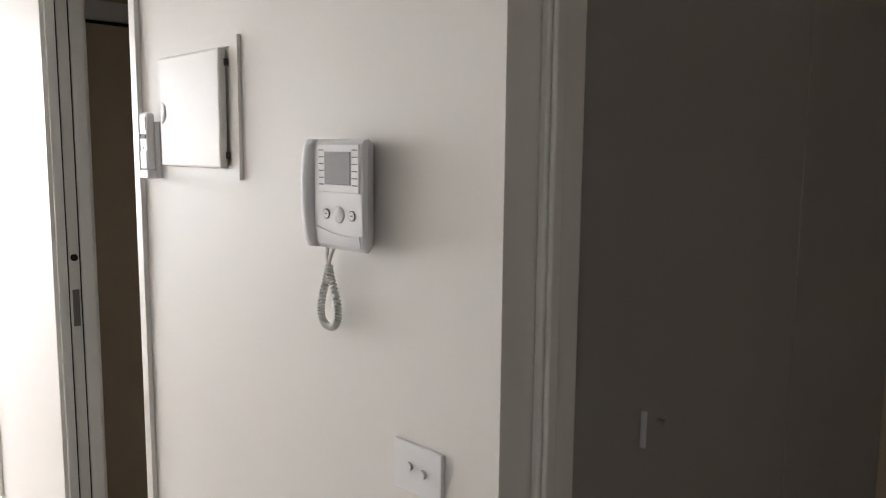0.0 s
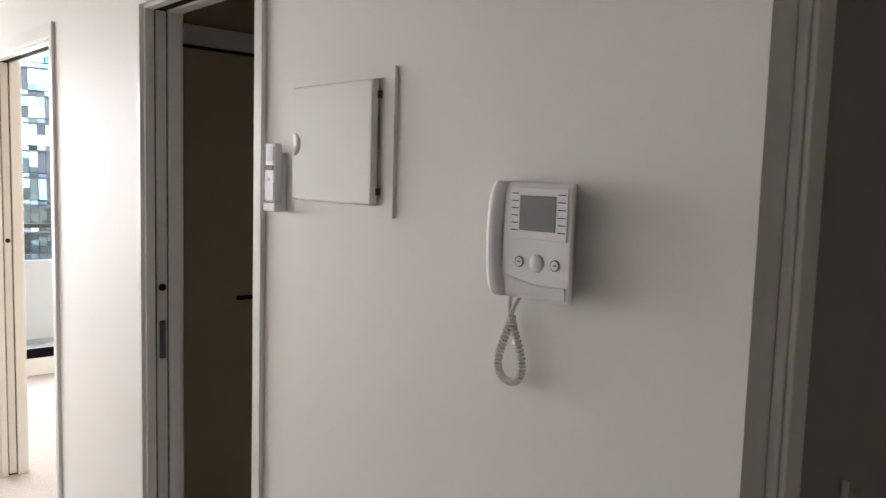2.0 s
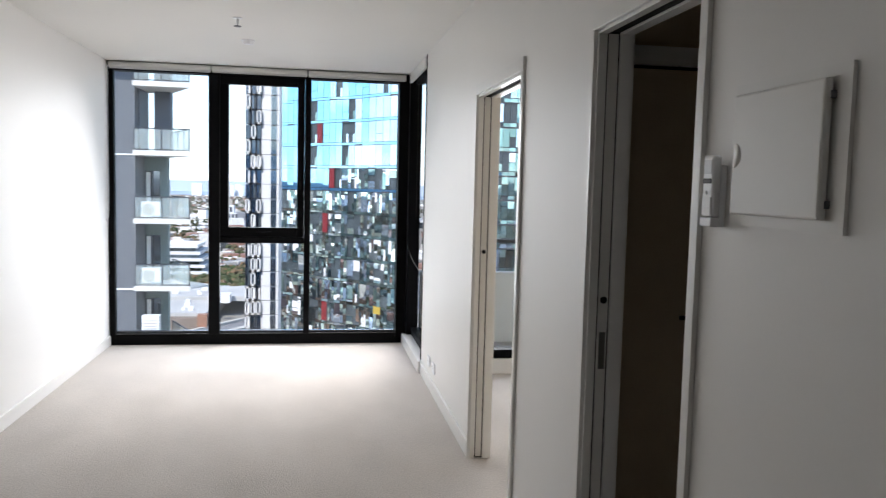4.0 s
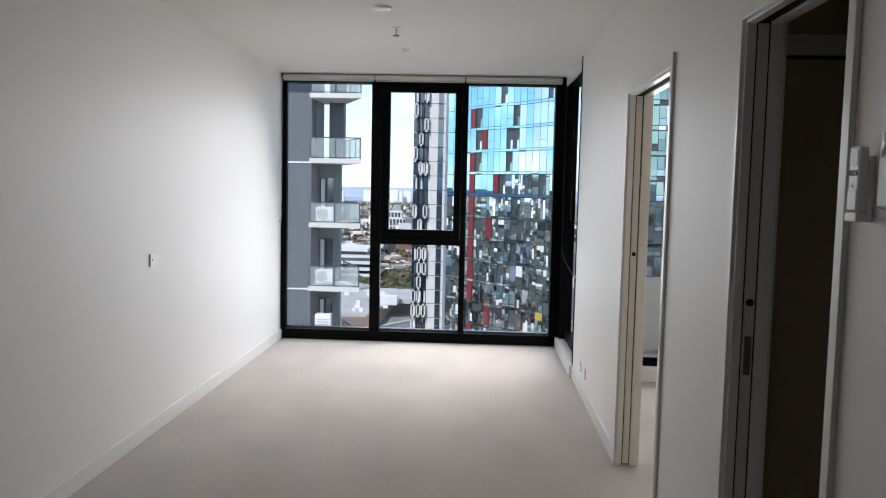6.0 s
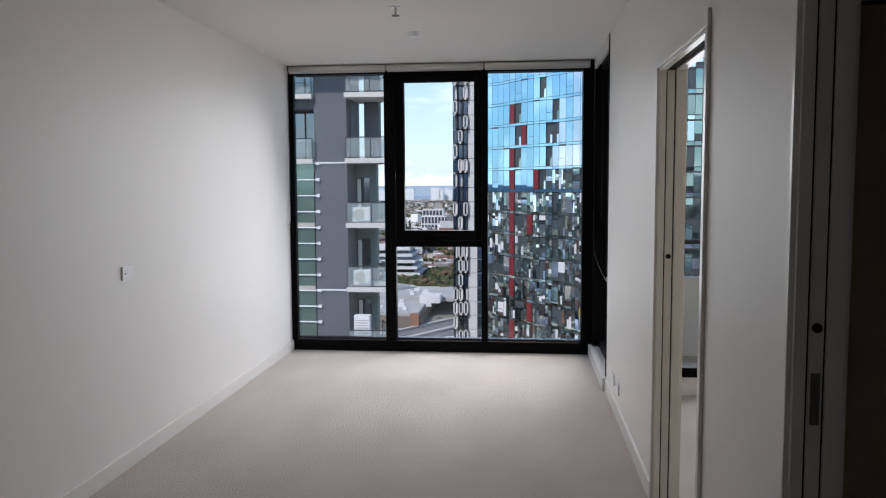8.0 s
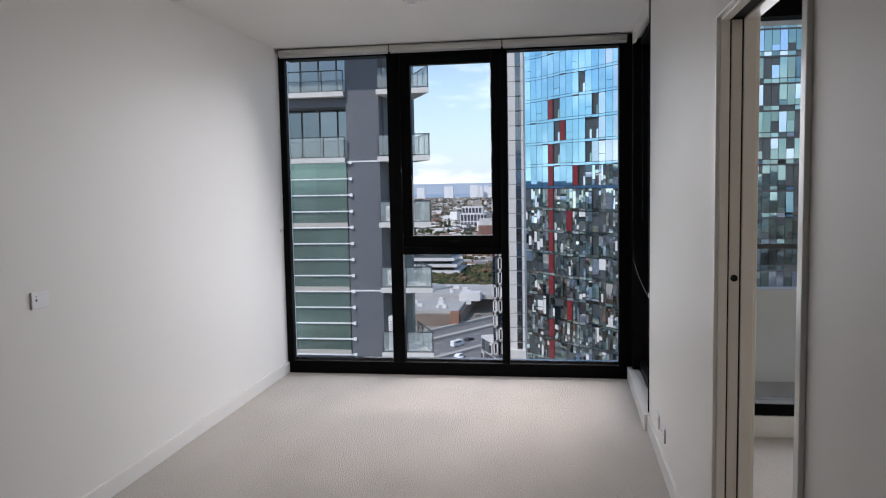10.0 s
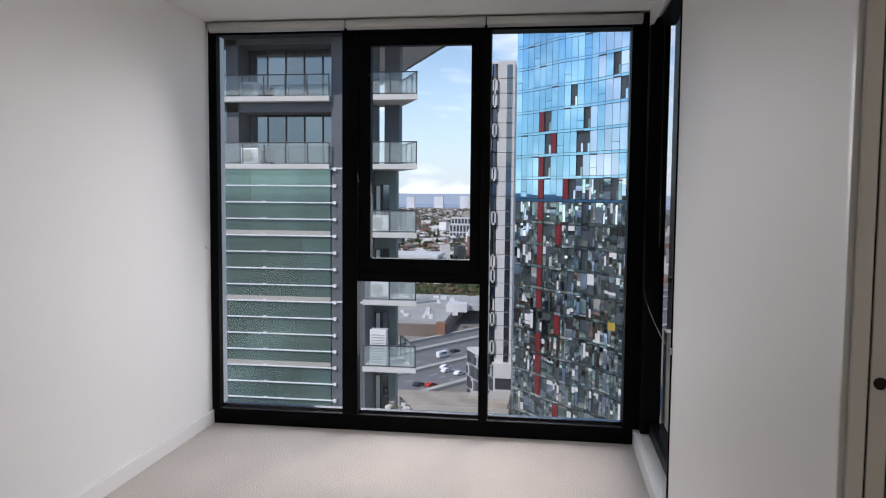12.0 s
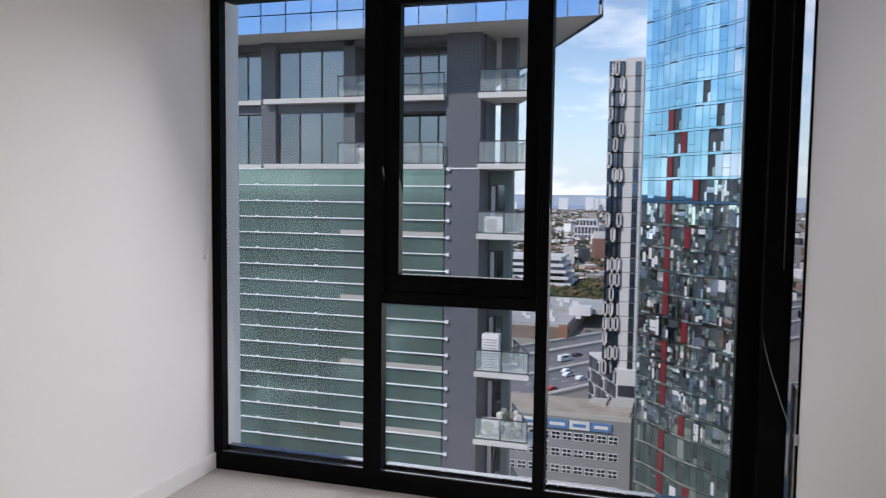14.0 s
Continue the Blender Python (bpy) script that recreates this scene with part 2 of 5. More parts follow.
side = thing("window_2", (0.08, -0.6, 0), "narrow black-framed side window at the room corner", "window", kind="structure")
part("corner_post", boxes((-0.094, -0.002, 0, 0.116, 0.14, H), (0.0, -0.10, 0.10, 0.112, -0.002, H), bevel=0.004), ALU, side)
part("window_frame", boxes((0.05, END, 0.10, 0.135, -0.10, 0.17), (0.05, END, 2.50, 0.135, -0.10, H), (0.002, END, 0.10, 0.135, END + 0.012, H), bevel=0.004), ALU, side)
part("edge_trim", boxes((-0.007, END + 0.0005, 0.10, 0.0015, END + 0.011, H - 0.001), bevel=0.001), ALU, side, "thin black edge trim")
side_pane = part("pane", boxes((0.085, END + 0.012, 0.17, 0.097, -0.10, 2.5)), SIDEGLASS, side, "clear slightly grey glass")
side_pane.visible_shadow = False
structure("window_sill", boxes((-0.034, END - 0.045, 0, 0.0, -0.004, 0.098), (0.0, END, 0, 0.135, -0.004, 0.0985), bevel=0.003), GLOSS, "low white painted upstand under the side window", "sill")

bed = thing("window_3", (1.6, -1.26, 0), "black aluminium bedroom window with a white upstand below", "window", kind="structure")
part("window_frame", boxes(
    (T, -1.30, 0.13, DEEP, -1.16, 0.20), (T, -1.30, 2.42, DEEP, -1.16, H), (T, -1.30, 0.20, 0.2, -1.16, 2.42),
    (0.897, -1.312, 0.20, 0.968, -1.16, 2.42), (1.75, -1.312, 0.20, 1.82, -1.16, 2.42), (2.6, -1.312, 0.20, 2.67, -1.16, 2.42), (DEEP - 0.1, -1.30, 0.2, DEEP, -1.16, 2.42),
    (0.97, -1.296, 0.93, 1.75, -1.17, 0.99), bevel=0.004), ALU, bed)
part("sash", boxes((0.97, -1.29, 0.992, 1.75, -1.23, 1.07), (0.97, -1.29, 2.36, 1.75, -1.23, 2.419), (0.97, -1.29, 1.07, 1.05, -1.23, 2.36), (1.67, -1.29, 1.07, 1.75, -1.23, 2.36), bevel=0.004), ALU, bed)
for x0, z0, x1, z1 in ((0.2, 0.2, 0.9, 2.42), (0.965, 0.2, 1.752, 0.932), (1.048, 1.068, 1.672, 2.362), (1.818, 0.2, 2.602, 2.42), (2.668, 0.2, DEEP - 0.098, 2.42)):
    pane(bed, x0, z0, x1, z1, -1.22)
part("sill", boxes((T, -1.31, 0, DEEP, -1.16, 0.128), bevel=0.003), GLOSS, bed, "white painted upstand")
part("bay_wall", boxes((0.135, -1.16, 0, 0.15, -1.1, H)), ALU, bed)

# ---- interior materials ----
PLASTIC = material("white_plastic", (0.86, 0.86, 0.875), 0.32, grain=0.01, grain_scale=300, blotch=0.02, blotch_scale=20)
PLASTIC2 = material("silver_grey_plastic", (0.62, 0.63, 0.66), 0.3, grain=0.015, grain_scale=300)
LIPGREY = material("pale_grey_plastic", (0.76, 0.76, 0.78), 0.3, grain=0.012, grain_scale=300)
CREAM = material("cream_powder_coat", (0.83, 0.815, 0.775), 0.4, grain=0.01, grain_scale=200, blotch=0.02, blotch_scale=8)
SCREEN = material("grey_display", (0.20, 0.205, 0.215), 0.18, blotch=0.05, blotch_scale=30)
INK = material("grey_print", (0.12, 0.12, 0.13), 0.6, grain=0.1)
STEEL = material("brushed_steel", (0.22, 0.21, 0.195), 0.35, 1.0, grain=0.08, grain_scale=300, stretch=(1, 1, 0.05))
DOORWHITE = material("door_enamel", (0.72, 0.70, 0.66), 0.35, grain=0.01, grain_scale=140, blotch=0.03, blotch_scale=3, bump=0.02, bump_scale=150)
CORD = material("cord_rubber", (0.66, 0.655, 0.62), 0.45, grain=0.04, grain_scale=200)
FABRIC = material("blind_fabric", (0.60, 0.59, 0.56), 0.85, grain=0.05, grain_scale=500, blotch=0.03, blotch_scale=5, bump=0.1, bump_scale=700)
SATIN = material("satin_aluminium", (0.55, 0.55, 0.54), 0.3, 0.9, grain=0.04, grain_scale=200)


# ---- doors ----
def pocket_door(name, y0, y1, label, pull):
    """A pocket door slid away into the wall at y1: lining, architraves and the leaf's edge with its lock."""
    d = thing(name, (T / 2, y1, 0), label, "door", kind="structure")
    part("lining", boxes(
        (-0.002, y1 - 0.012, 0, 0.027, y1, HEAD), (0.071, y1 - 0.012, 0, T + 0.002, y1, HEAD),
        (-0.002, y0, 0, T + 0.002, y0 + 0.012, HEAD),
        (-0.002, y0 + 0.012, HEAD - 0.012, 0.027, y1 - 0.012, HEAD), (0.071, y0 + 0.012, HEAD - 0.012, T + 0.002, y1 - 0.012, HEAD), bevel=0.0015), GLOSS, d)
    part("architrave", boxes(
        (-0.014, y1, 0, -0.0005, y1 + 0.018, HEAD), (-0.014, y0 - 0.036, 0, -0.0005, y0, HEAD),
        (-0.014, y0 - 0.036, HEAD, -0.0005, y1 + 0.018, HEAD + 0.056), bevel=0.002), GLOSS, d)
    part("architrave", boxes(
        (T + 0.0005, y1, 0, T + 0.014, y1 + 0.058, HEAD), (T + 0.0005, y0 - 0.058, 0, T + 0.014, y0, HEAD),
        (T + 0.0005, y0 - 0.058, HEAD, T + 0.014, y1 + 0.058, HEAD + 0.056), bevel=0.002), GLOSS, d)
    # black strips put the shade inside the pocket slot into colour
    part("pocket_gap", boxes((0.027, y1 - 0.003, 0.004, 0.071, y1 - 0.0005, HEAD - 0.002), (0.027, y0 + 0.012, HEAD - 0.004, 0.071, y1 - 0.003, HEAD - 0.001)), SLOT, d, "black strip for the shade in the pocket gap")
    leaf = part("door_leaf", boxes((0.0325, y1 - 0.009, 0.012, 0.0655, y1 - 0.0035, HEAD - 0.01), bevel=0.001), DOORWHITE, d, "white edge of the slid-in leaf")
    bm = bmesh.new()
    tube(bm, (0.049, y1 - 0.013, 1.183), (0.049, y1 - 0.0085, 1.183), 0.0115, 20)
    part("lock", bm, SLOT, leaf, "black round lock")
    if pull:
        part("flush_pull", boxes((0.0385, y1 - 0.012, 0.955, 0.0595, y1 - 0.0085, 1.077), bevel=0.001), STEEL, leaf, "brushed steel edge pull")
    return d


pocket_door("door_1", FAR0, FAR1, "open white pocket door to the bedroom, slid into the wall", False)
pocket_door("door_2", NEAR0, NEAR1, "open white pocket door to a dark room", True)

entry = thing("door_3", (0.6, RET, 0), "closed door in the return wall, shade put into its grey", "door", kind="structure")
part("architrave", boxes((0.070, RET - 0.016, 0, 0.158, RET - 0.0005, 2.06), (0.070, RET - 0.016, 2.06, 1.74, RET - 0.0005, 2.13), bevel=0.004), GLOSS, entry)
part("bead", boxes((0.075, RET - 0.026, 0, 0.100, RET - 0.0165, 2.06), bevel=0.004), GLOSS, entry)
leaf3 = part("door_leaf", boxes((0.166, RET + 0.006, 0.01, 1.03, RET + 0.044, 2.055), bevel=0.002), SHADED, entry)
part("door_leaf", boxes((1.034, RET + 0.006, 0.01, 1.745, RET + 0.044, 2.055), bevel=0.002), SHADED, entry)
part("latch_plate", boxes((0.381, RET - 0.004, 1.01, 0.388, RET + 0.0055, 1.078), bevel=0.001), PLASTIC2, leaf3, "small upright pale plate")
bm = bmesh.new()
tube(bm, (0.443, RET - 0.008, 1.043), (0.443, RET + 0.0055, 1.043), 0.006, 12)
part("knob", bm, SHADED, leaf3)

inner = thing("door_4", (0.5, -4.56, 0), "closed plain door inside the dark room", "door", kind="structure")
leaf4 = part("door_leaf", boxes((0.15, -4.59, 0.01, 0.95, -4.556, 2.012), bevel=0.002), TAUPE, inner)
# solid black strip stands for shade in the gap above the leaf
part("top_gap", boxes((0.15, -4.578, 2.013, 0.95, -4.552, 2.026)), SLOT, inner, "black strip for the shade in the gap over the leaf")
part("header", boxes((0.122, -4.592, 2.027, 1.02, -4.5505, 2.10), bevel=0.002), GLOSS, inner)
part("handle", boxes((0.54, -4.64, 1.038, 0.64, -4.622, 1.054), (0.625, -4.64, 1.035, 0.643, -4.588, 1.057), bevel=0.003), SLOT, leaf4, "black lever handle")


# ---- things on the wall ----
def switchboard():
    b = thing("switchboard", (0, -6.09, 1.47), "white metal electrical switchboard cover recessed in the wall", "switchboard")
    f0, f1, z0, z1 = -6.274, -5.918, 1.473, 1.763
    ring = bmesh.new()
    def loop4(x, a, b, c, d):
        return [ring.verts.new((x, yy, zz)) for yy, zz in ((a, c), (b, c), (b, d), (a, d))]
    of, if_, ob_, ib = (loop4(-0.009, f0, f1, z0, z1), loop4(-0.009, f0 + 0.030, f1 - 0.012, z0 + 0.022, z1 - 0.02),
                        loop4(-0.001, f0, f1, z0, z1), loop4(-0.001, f0 + 0.030, f1 - 0.012, z0 + 0.022, z1 - 0.02))
    for k in range(4):
        n = (k + 1) % 4
        for p, q in ((of, if_), (if_, ib), (ib, ob_), (ob_, of)):
            ring.faces.new((p[k], p[n], q[n], q[k]))
    part("surround", ring, CREAM, b, "flat white surround")
    part("back_plate", boxes((-0.004, f0 + 0.026, z0 + 0.02, -0.001, f1 - 0.01, z1 - 0.018)), CREAM, b)
    d = part("cover_door", boxes((-0.026, -6.228, 1.496, -0.0085, -5.940, 1.741), bevel=0.005), CREAM, b, "slightly bowed white cover door")
    bm = bmesh.new()
    tube(bm, (-0.0266, -5.950, 1.617), (-0.023, -5.950, 1.617), 0.025, 28)
    bmesh.ops.bisect_plane(bm, geom=bm.verts[:] + bm.edges[:] + bm.faces[:], plane_co=(0, -5.949, 0), plane_no=(0, 1, 0), clear_outer=True)
    bmesh.ops.holes_fill(bm, edges=bm.edges[:])
    part("finger_notch", bm, CREAM, d, "half-round finger grip", True)
    for z in (1.523, 1.712):
        part("hinge", boxes((-0.0145, -6.232, z - 0.007, -0.0055, -6.2275, z + 0.007), bevel=0.001), INK, b, "small dark hinge")


switchboard()


def remote():
    r = thing("remote_control", (0, -5.859, 1.465), "white air-conditioner remote in its wall holder", "remote")
    part("body", boxes((-0.034, -5.883, 1.487, -0.014, -5.837, 1.621), bevel=0.006), PLASTIC, r)
    part("holder", boxes((-0.014, -5.882, 1.465, -0.0005, -5.838, 1.60), (-0.036, -5.885, 1.465, -0.014, -5.835, 1.486), bevel=0.003), PLASTIC, r, "white wall holder")
    part("display", boxes((-0.0352, -5.876, 1.580, -0.0335, -5.844, 1.611), bevel=0.0006), PLASTIC2, r, "small pale display")
    for y in (-5.848, -5.860, -5.872):
        bm = bmesh.new()
        tube(bm, (-0.0362, y, 1.565), (-0.0335, y, 1.565), 0.0056, 14)
        part("button", bm, INK, r)
    bm = bmesh.new()
    tube(bm, (-0.0358, -5.857, 1.538), (-0.0335, -5.857, 1.538), 0.005, 3)
    part("mark", bm, PLASTIC2, r)
    part("slide_cover", boxes((-0.0355, -5.878, 1.490, -0.0335, -5.842, 1.530), bevel=0.0008), PLASTIC, r)


remote()


def intercom():
    c = thing("intercom", (0, -6.655, 1.37), "white video intercom with a handset and coiled cord", "intercom")
    # body with a tapering, curved lower lip
    bm = bmesh.new()
    prof = ((-0.001, 1.377), (-0.036, 1.371), (-0.044, 1.371), (-0.050, 1.381), (-0.052, 1.41), (-0.053, 1.54), (-0.047, 1.551), (-0.036, 1.553), (-0.001, 1.548))
    ring0 = [bm.verts.new((x, -6.604, z)) for x, z in prof]
    ring1 = [bm.verts.new((x, -6.737 if x < -0.02 else -6.702, z)) for x, z in prof]
    bm.faces.new(ring0)
    bm.faces.new(ring1[::-1])
    for i in range(len(prof)):
        j = (i + 1) % len(prof)
        bm.faces.new((ring0[i], ring1[i], ring1[j], ring0[j]))
    bmesh.ops.bevel(bm, geom=bm.edges[:], offset=0.004, segments=2, affect="EDGES", profile=0.5)
    part("body", bm, PLASTIC, c, smooth=False)
    # slightly curved lip in the lower part
    lip = bmesh.new()
    n = 14
    rows = []
    for i in range(n + 1):
        u = i / n
        y = -6.612 - u * 0.118
        top = 1.408 - 0.010 * u - 0.006 * math.sin(math.pi * u)
        rows.append([lip.verts.new((-0.0535, y, top)), lip.verts.new((-0.0505, y, 1.379)), lip.verts.new((-0.046, y, 1.379)), lip.verts.new((-0.046, y, top))])
    for a, b in zip(rows, rows[1:]):
        for k in range(4):
            lip.faces.new((a[k], b[k], b[(k + 1) % 4], a[(k + 1) % 4]))
    lip.faces.new(rows[0])
    lip.faces.new(rows[-1][::-1])
    part("lower_lip", lip, LIPGREY, c, "pale grey lower trim")
    part("screen_surround", boxes((-0.0555, -6.732, 1.466, -0.0525, -6.622, 1.544), bevel=0.001), PLASTIC, c, "white label panel")
    part("screen", boxes((-0.0566, -6.711, 1.479, -0.0545, -6.641, 1.532), bevel=0.0005), SCREEN, c, "grey blank display")
    for k in range(6):
        z = 1.478 + k * 0.0112
        part("label_line", boxes((-0.0560, -6.6375, z, -0.0548, -6.6245, z + 0.0016)), INK, c)
        part("label_line", boxes((-0.0560, -6.729, z, -0.0548, -6.715, z + 0.0016)), INK, c)
    for y, r in ((-6.641, 0.0085), (-6.711, 0.0085)):
        bm = bmesh.new()
        tube(bm, (-0.0536, y, 1.430), (-0.052, y, 1.430), r, 24)
        ring = part("button_ring", bm, INK, c, "thin dark ring")
        bm = bmesh.new()
        tube(bm, (-0.0543, y, 1.430), (-0.052, y, 1.430), r - 0.0014, 24)
        key = part("button", bm, PLASTIC, c, smooth=False)
        part("button_mark", boxes((-0.0547, y - 0.0025, 1.4290, -0.0538, y + 0.0025, 1.4310)), INK, key)
    bm = bmesh.new()
    bmesh.ops.create_uvsphere(bm, u_segments=28, v_segments=12, radius=0.0138, matrix=Matrix.Translation((-0.0525, -6.676, 1.430)) @ Matrix.Diagonal((0.28, 1, 1, 1)))
    part("round_key", bm, LIPGREY, c, "large round domed key", True)
    # handset: a bowed bar along the side
    bm = bmesh.new()
    secs = []
    m = 16
    for i in range(m + 1):
        u = i / m
        z = 1.372 + 0.181 * u
        bow = math.sin(math.pi * u)
        depth = 0.064 - 0.008 * (2 * u - 1) ** 6
        w = 0.0335 - 0.010 * bow ** 1.5
        o = -6.576 + 0.006 * bow - (0.004 if i in (0, m) else 0)
        secs.append([bm.verts.new(p) for p in ((-0.003, o, z), (-depth + 0.018, o, z), (-depth + 0.004, o - 0.006, z), (-depth, o - 0.014, z), (-depth + 0.004, -6.574 - w, z), (-depth + 0.018, -6.575 - w, z), (-0.003, -6.575 - w, z))])
    for a, b in zip(secs, secs[1:]):
        for k in range(7):
            bm.faces.new((a[k], a[(k + 1) % 7], b[(k + 1) % 7], b[k]))
    bm.faces.new(secs[0])
    bm.faces.new(secs[-1][::-1])
    part("handset", bm, PLASTIC, c, "bowed white handset", True)
    # coiled cord hanging in a loop
    path = []
    for i in range(121):
        u = i / 120
        ang = math.pi * (2 * u - 1)
        y = -6.602 - 0.034 * math.sin(ang) * math.cos(ang / 2)
        z = 1.335 - 0.108 * (0.5 + 0.5 * math.cos(ang)) ** 0.72
        path.append(Vector((-0.022, y, z)))
    bm = bmesh.new()
    coil = []
    turns = 46
    steps = turns * 8
    for i in range(steps + 1):
        u = i / steps
        f = u * 120
        k = min(int(f), 119)
        p = path[k].lerp(path[k + 1], f - k)
        d = (path[k + 1] - path[k]).normalized()
        side_v = d.cross(Vector((1, 0, 0))).normalized()
        a = 2 * math.pi * turns * u
        coil.append(p + side_v * 0.0052 * math.cos(a) + Vector((1, 0, 0)) * 0.0052 * math.sin(a))
    curve = bpy.data.curves.new("cord", "CURVE")
    curve.dimensions, curve.bevel_depth, curve.bevel_resolution = "3D", 0.0024, 1
    sp = curve.splines.new("POLY")
    sp.points.add(len(coil) - 1)
    for q, p in zip(sp.points, coil):
        q.co = (*p, 1)
    for a, b in (((-0.022, -6.600, 1.375), (-0.022, -6.602, 1.333)), ((-0.022, -6.623, 1.375), (-0.022, -6.600, 1.333))):
        s2 = curve.splines.new("POLY")
        s2.points.add(4)
        for i, q in enumerate(s2.points):
            pt = Vector(a).lerp(Vector(b), i / 4)
            pt.y += 0.004 * math.sin(math.pi * i / 4)
            q.co = (*pt, 1.4)
            q.radius = 1.5
            q.co[3] = 1
    ob = new("cord", curve)
    ob.data.materials.append(CORD)
    ob.parent = c
    ob.matrix_parent_inverse = c.matrix_basis.inverted()
    tagged(ob, label="coiled cream cord")
    bm.free()


intercom()


def plate(name, at, normal_x, width, height, label, category, group, marks):
    """A wall plate: marks are (along, up, radius, raised) from its middle."""
    x, y, z = at
    s = normal_x
    p = thing(name, (x, y, z), label, category, group)
    part("cover_plate", boxes((x, y - width / 2, z - height / 2, x + s * 0.009, y + width / 2, z + height / 2), bevel=0.002), PLASTIC, p)
    for a, u, r, raised in marks:
        bm = bmesh.new()
        tube(bm, (x + s * 0.006, y + a, z + u), (x + s * (0.014 if raised else 0.0096), y + a, z + u), r, 16)
        part("rocker" if raised else "outlet", bm, PLASTIC if raised else INK, p)
    return p


plate("light_switch", (-0.0005, -6.82, 1.027), -1, 0.114, 0.082, "white two-gang light switch with round rockers", "switch", "", ((0.016, 0.003, 0.0075, True), (-0.016, -0.001, 0.0075, True)))
plate("wall_socket", (-0.0005, -1.66, 0.20), -1, 0.115, 0.075, "white low power socket above the skirting", "socket", "low sockets", ((0.02, 0.0, 0.004, False), (-0.02, 0.0, 0.004, False)))
plate("wall_socket", (-0.0005, -1.90, 0.20), -1, 0.115, 0.075, "white low power socket above the skirting", "socket", "low sockets", ((0.02, 0.01, 0.007, False), (-0.02, 0.0, 0.004, False)))
plate("wall_outlet", (W + 0.0005, -2.963, 1.054), 1, 0.115, 0.075, "white outlet plate at mid height on bare wall", "outlet", "", ((-0.03, 0.0, 0.006, False), (-0.03, 0.016, 0.003, False)))


# ---- ceiling fixtures ----
def disc(name, x, y, r, label, category, dome):
    d = thing(name, (x, y, H), label, category)
    bm = bmesh.new()
    tube(bm, (x, y, H - 0.012), (x, y, H - 0.0005), r * 0.92, 32, r)
    part("rim", bm, PLASTIC, d)
    bm = bmesh.new()
    tube(bm, (x, y, H - dome), (x, y, H - 0.012), r * 0.6, 28, r * 0.8)
    part("cap", bm, PLASTIC, d)


disc("smoke_detector", -1.39, -1.386, 0.052, "flat round white smoke detector on the ceiling", "detector", 0.03)
disc("ceiling_speaker", -1.416, -2.767, 0.06, "round white cover plate on the ceiling", "speaker", 0.018)
spr = thing("sprinkler", (-1.392, -2.18, H), "white fire sprinkler head with a deflector", "sprinkler")
bm = bmesh.new()
tube(bm, (-1.392, -2.18, H - 0.006), (-1.392, -2.18, H - 0.0005), 0.03, 24)
part("rosette", bm, PLASTIC, spr)
bm = bmesh.new()
tube(bm, (-1.392, -2.18, H - 0.04), (-1.392, -2.18, H - 0.006), 0.008, 12)
part("body", bm, SATIN, spr)
bm = bmesh.new()
tube(bm, (-1.392, -2.18, H - 0.056), (-1.392, -2.18, H - 0.052), 0.024, 18)
tube(bm, (-1.392, -2.18, H - 0.052), (-1.392, -2.18, H - 0.04), 0.003, 8)
part("deflector", bm, INK, spr)


# ---- blinds ----
def bead_chain(parent, pts, name="bead_chain", bead=0.0019, mat=STEEL, label="fine metal bead chain"):
    bm = bmesh.new()
    gap = 0.009
    for a, b in zip(pts, pts[1:]):
        a, b = Vector(a), Vector(b)
        k = max(1, int((b - a).length / gap))
        for i in range(k):
            bmesh.ops.create_icosphere(bm, subdivisions=1, radius=bead, matrix=Matrix.Translation(a.lerp(b, i / k)))
    part(name, bm, mat, parent, label, True)


blind_cols = ((W + 0.03, -1.835), (-1.825, -0.965), (-0.955, -0.04))
for k, (x0, x1) in enumerate(blind_cols):
    bl = thing("roller_blind", ((x0 + x1) / 2, -0.06, 2.52), "rolled-up pale roller blind under the ceiling", "blind", "roller blinds over the window")
    bm = bmesh.new()
    tube(bm, (x0, -0.012 - 0.026, H - 0.034), (x1, -0.012 - 0.026, H - 0.034), 0.026, 20)
    part("roll", bm, FABRIC, bl, smooth=True)
    part("bottom_bar", boxes((x0 + 0.004, -0.052, 2.526, x1 - 0.004, -0.036, 2.548), bevel=0.003), SATIN, bl, "satin metal bottom bar")
    part("fabric_drop", boxes((x0 + 0.004, -0.0445, 2.546, x1 - 0.004, -0.0425, 2.575)), FABRIC, bl)
    if k == 0:
        bead_chain(bl, ((W + 0.018, -0.04, 2.55), (W + 0.02, -0.05, 1.18)), "bead_chain", 0.0034, PLASTIC, "pale plastic bead chain")
        bead_chain(bl, ((W + 0.018, -0.075, 2.55), (W + 0.02, -0.075, 1.18)), "bead_chain", 0.0034, PLASTIC, "pale plastic bead chain")
        part("chain_holder", boxes((W + 0.0005, -0.072, 1.155, W + 0.012, -0.056, 1.18), bevel=0.002), PLASTIC, bl, "small white chain holder")

sb = thing("side_blind", (0.02, -0.7, 2.5), "rolled-up blind in a pale pelmet over the side window", "blind")
part("pelmet", boxes((-0.004, END + 0.1, 2.51, 0.016, -0.06, H - 0.0005), bevel=0.003), GLOSS, sb, "pale boxed pelmet")
bm = bmesh.new()
tube(bm, (0.03, END + 0.03, H - 0.04), (0.03, -0.17, H - 0.04), 0.026, 18)
part("roll", bm, FABRIC, sb, smooth=True)
loop = [(-0.006, -0.09, 2.52), (-0.006, -0.09, 1.15)]
for i in range(1, 13):
    u = i / 12
    loop.append((-0.006, -0.09 - 1.08 * u ** 3.5, 1.15 - 0.34 * u ** 0.8))
bead_chain(sb, loop)
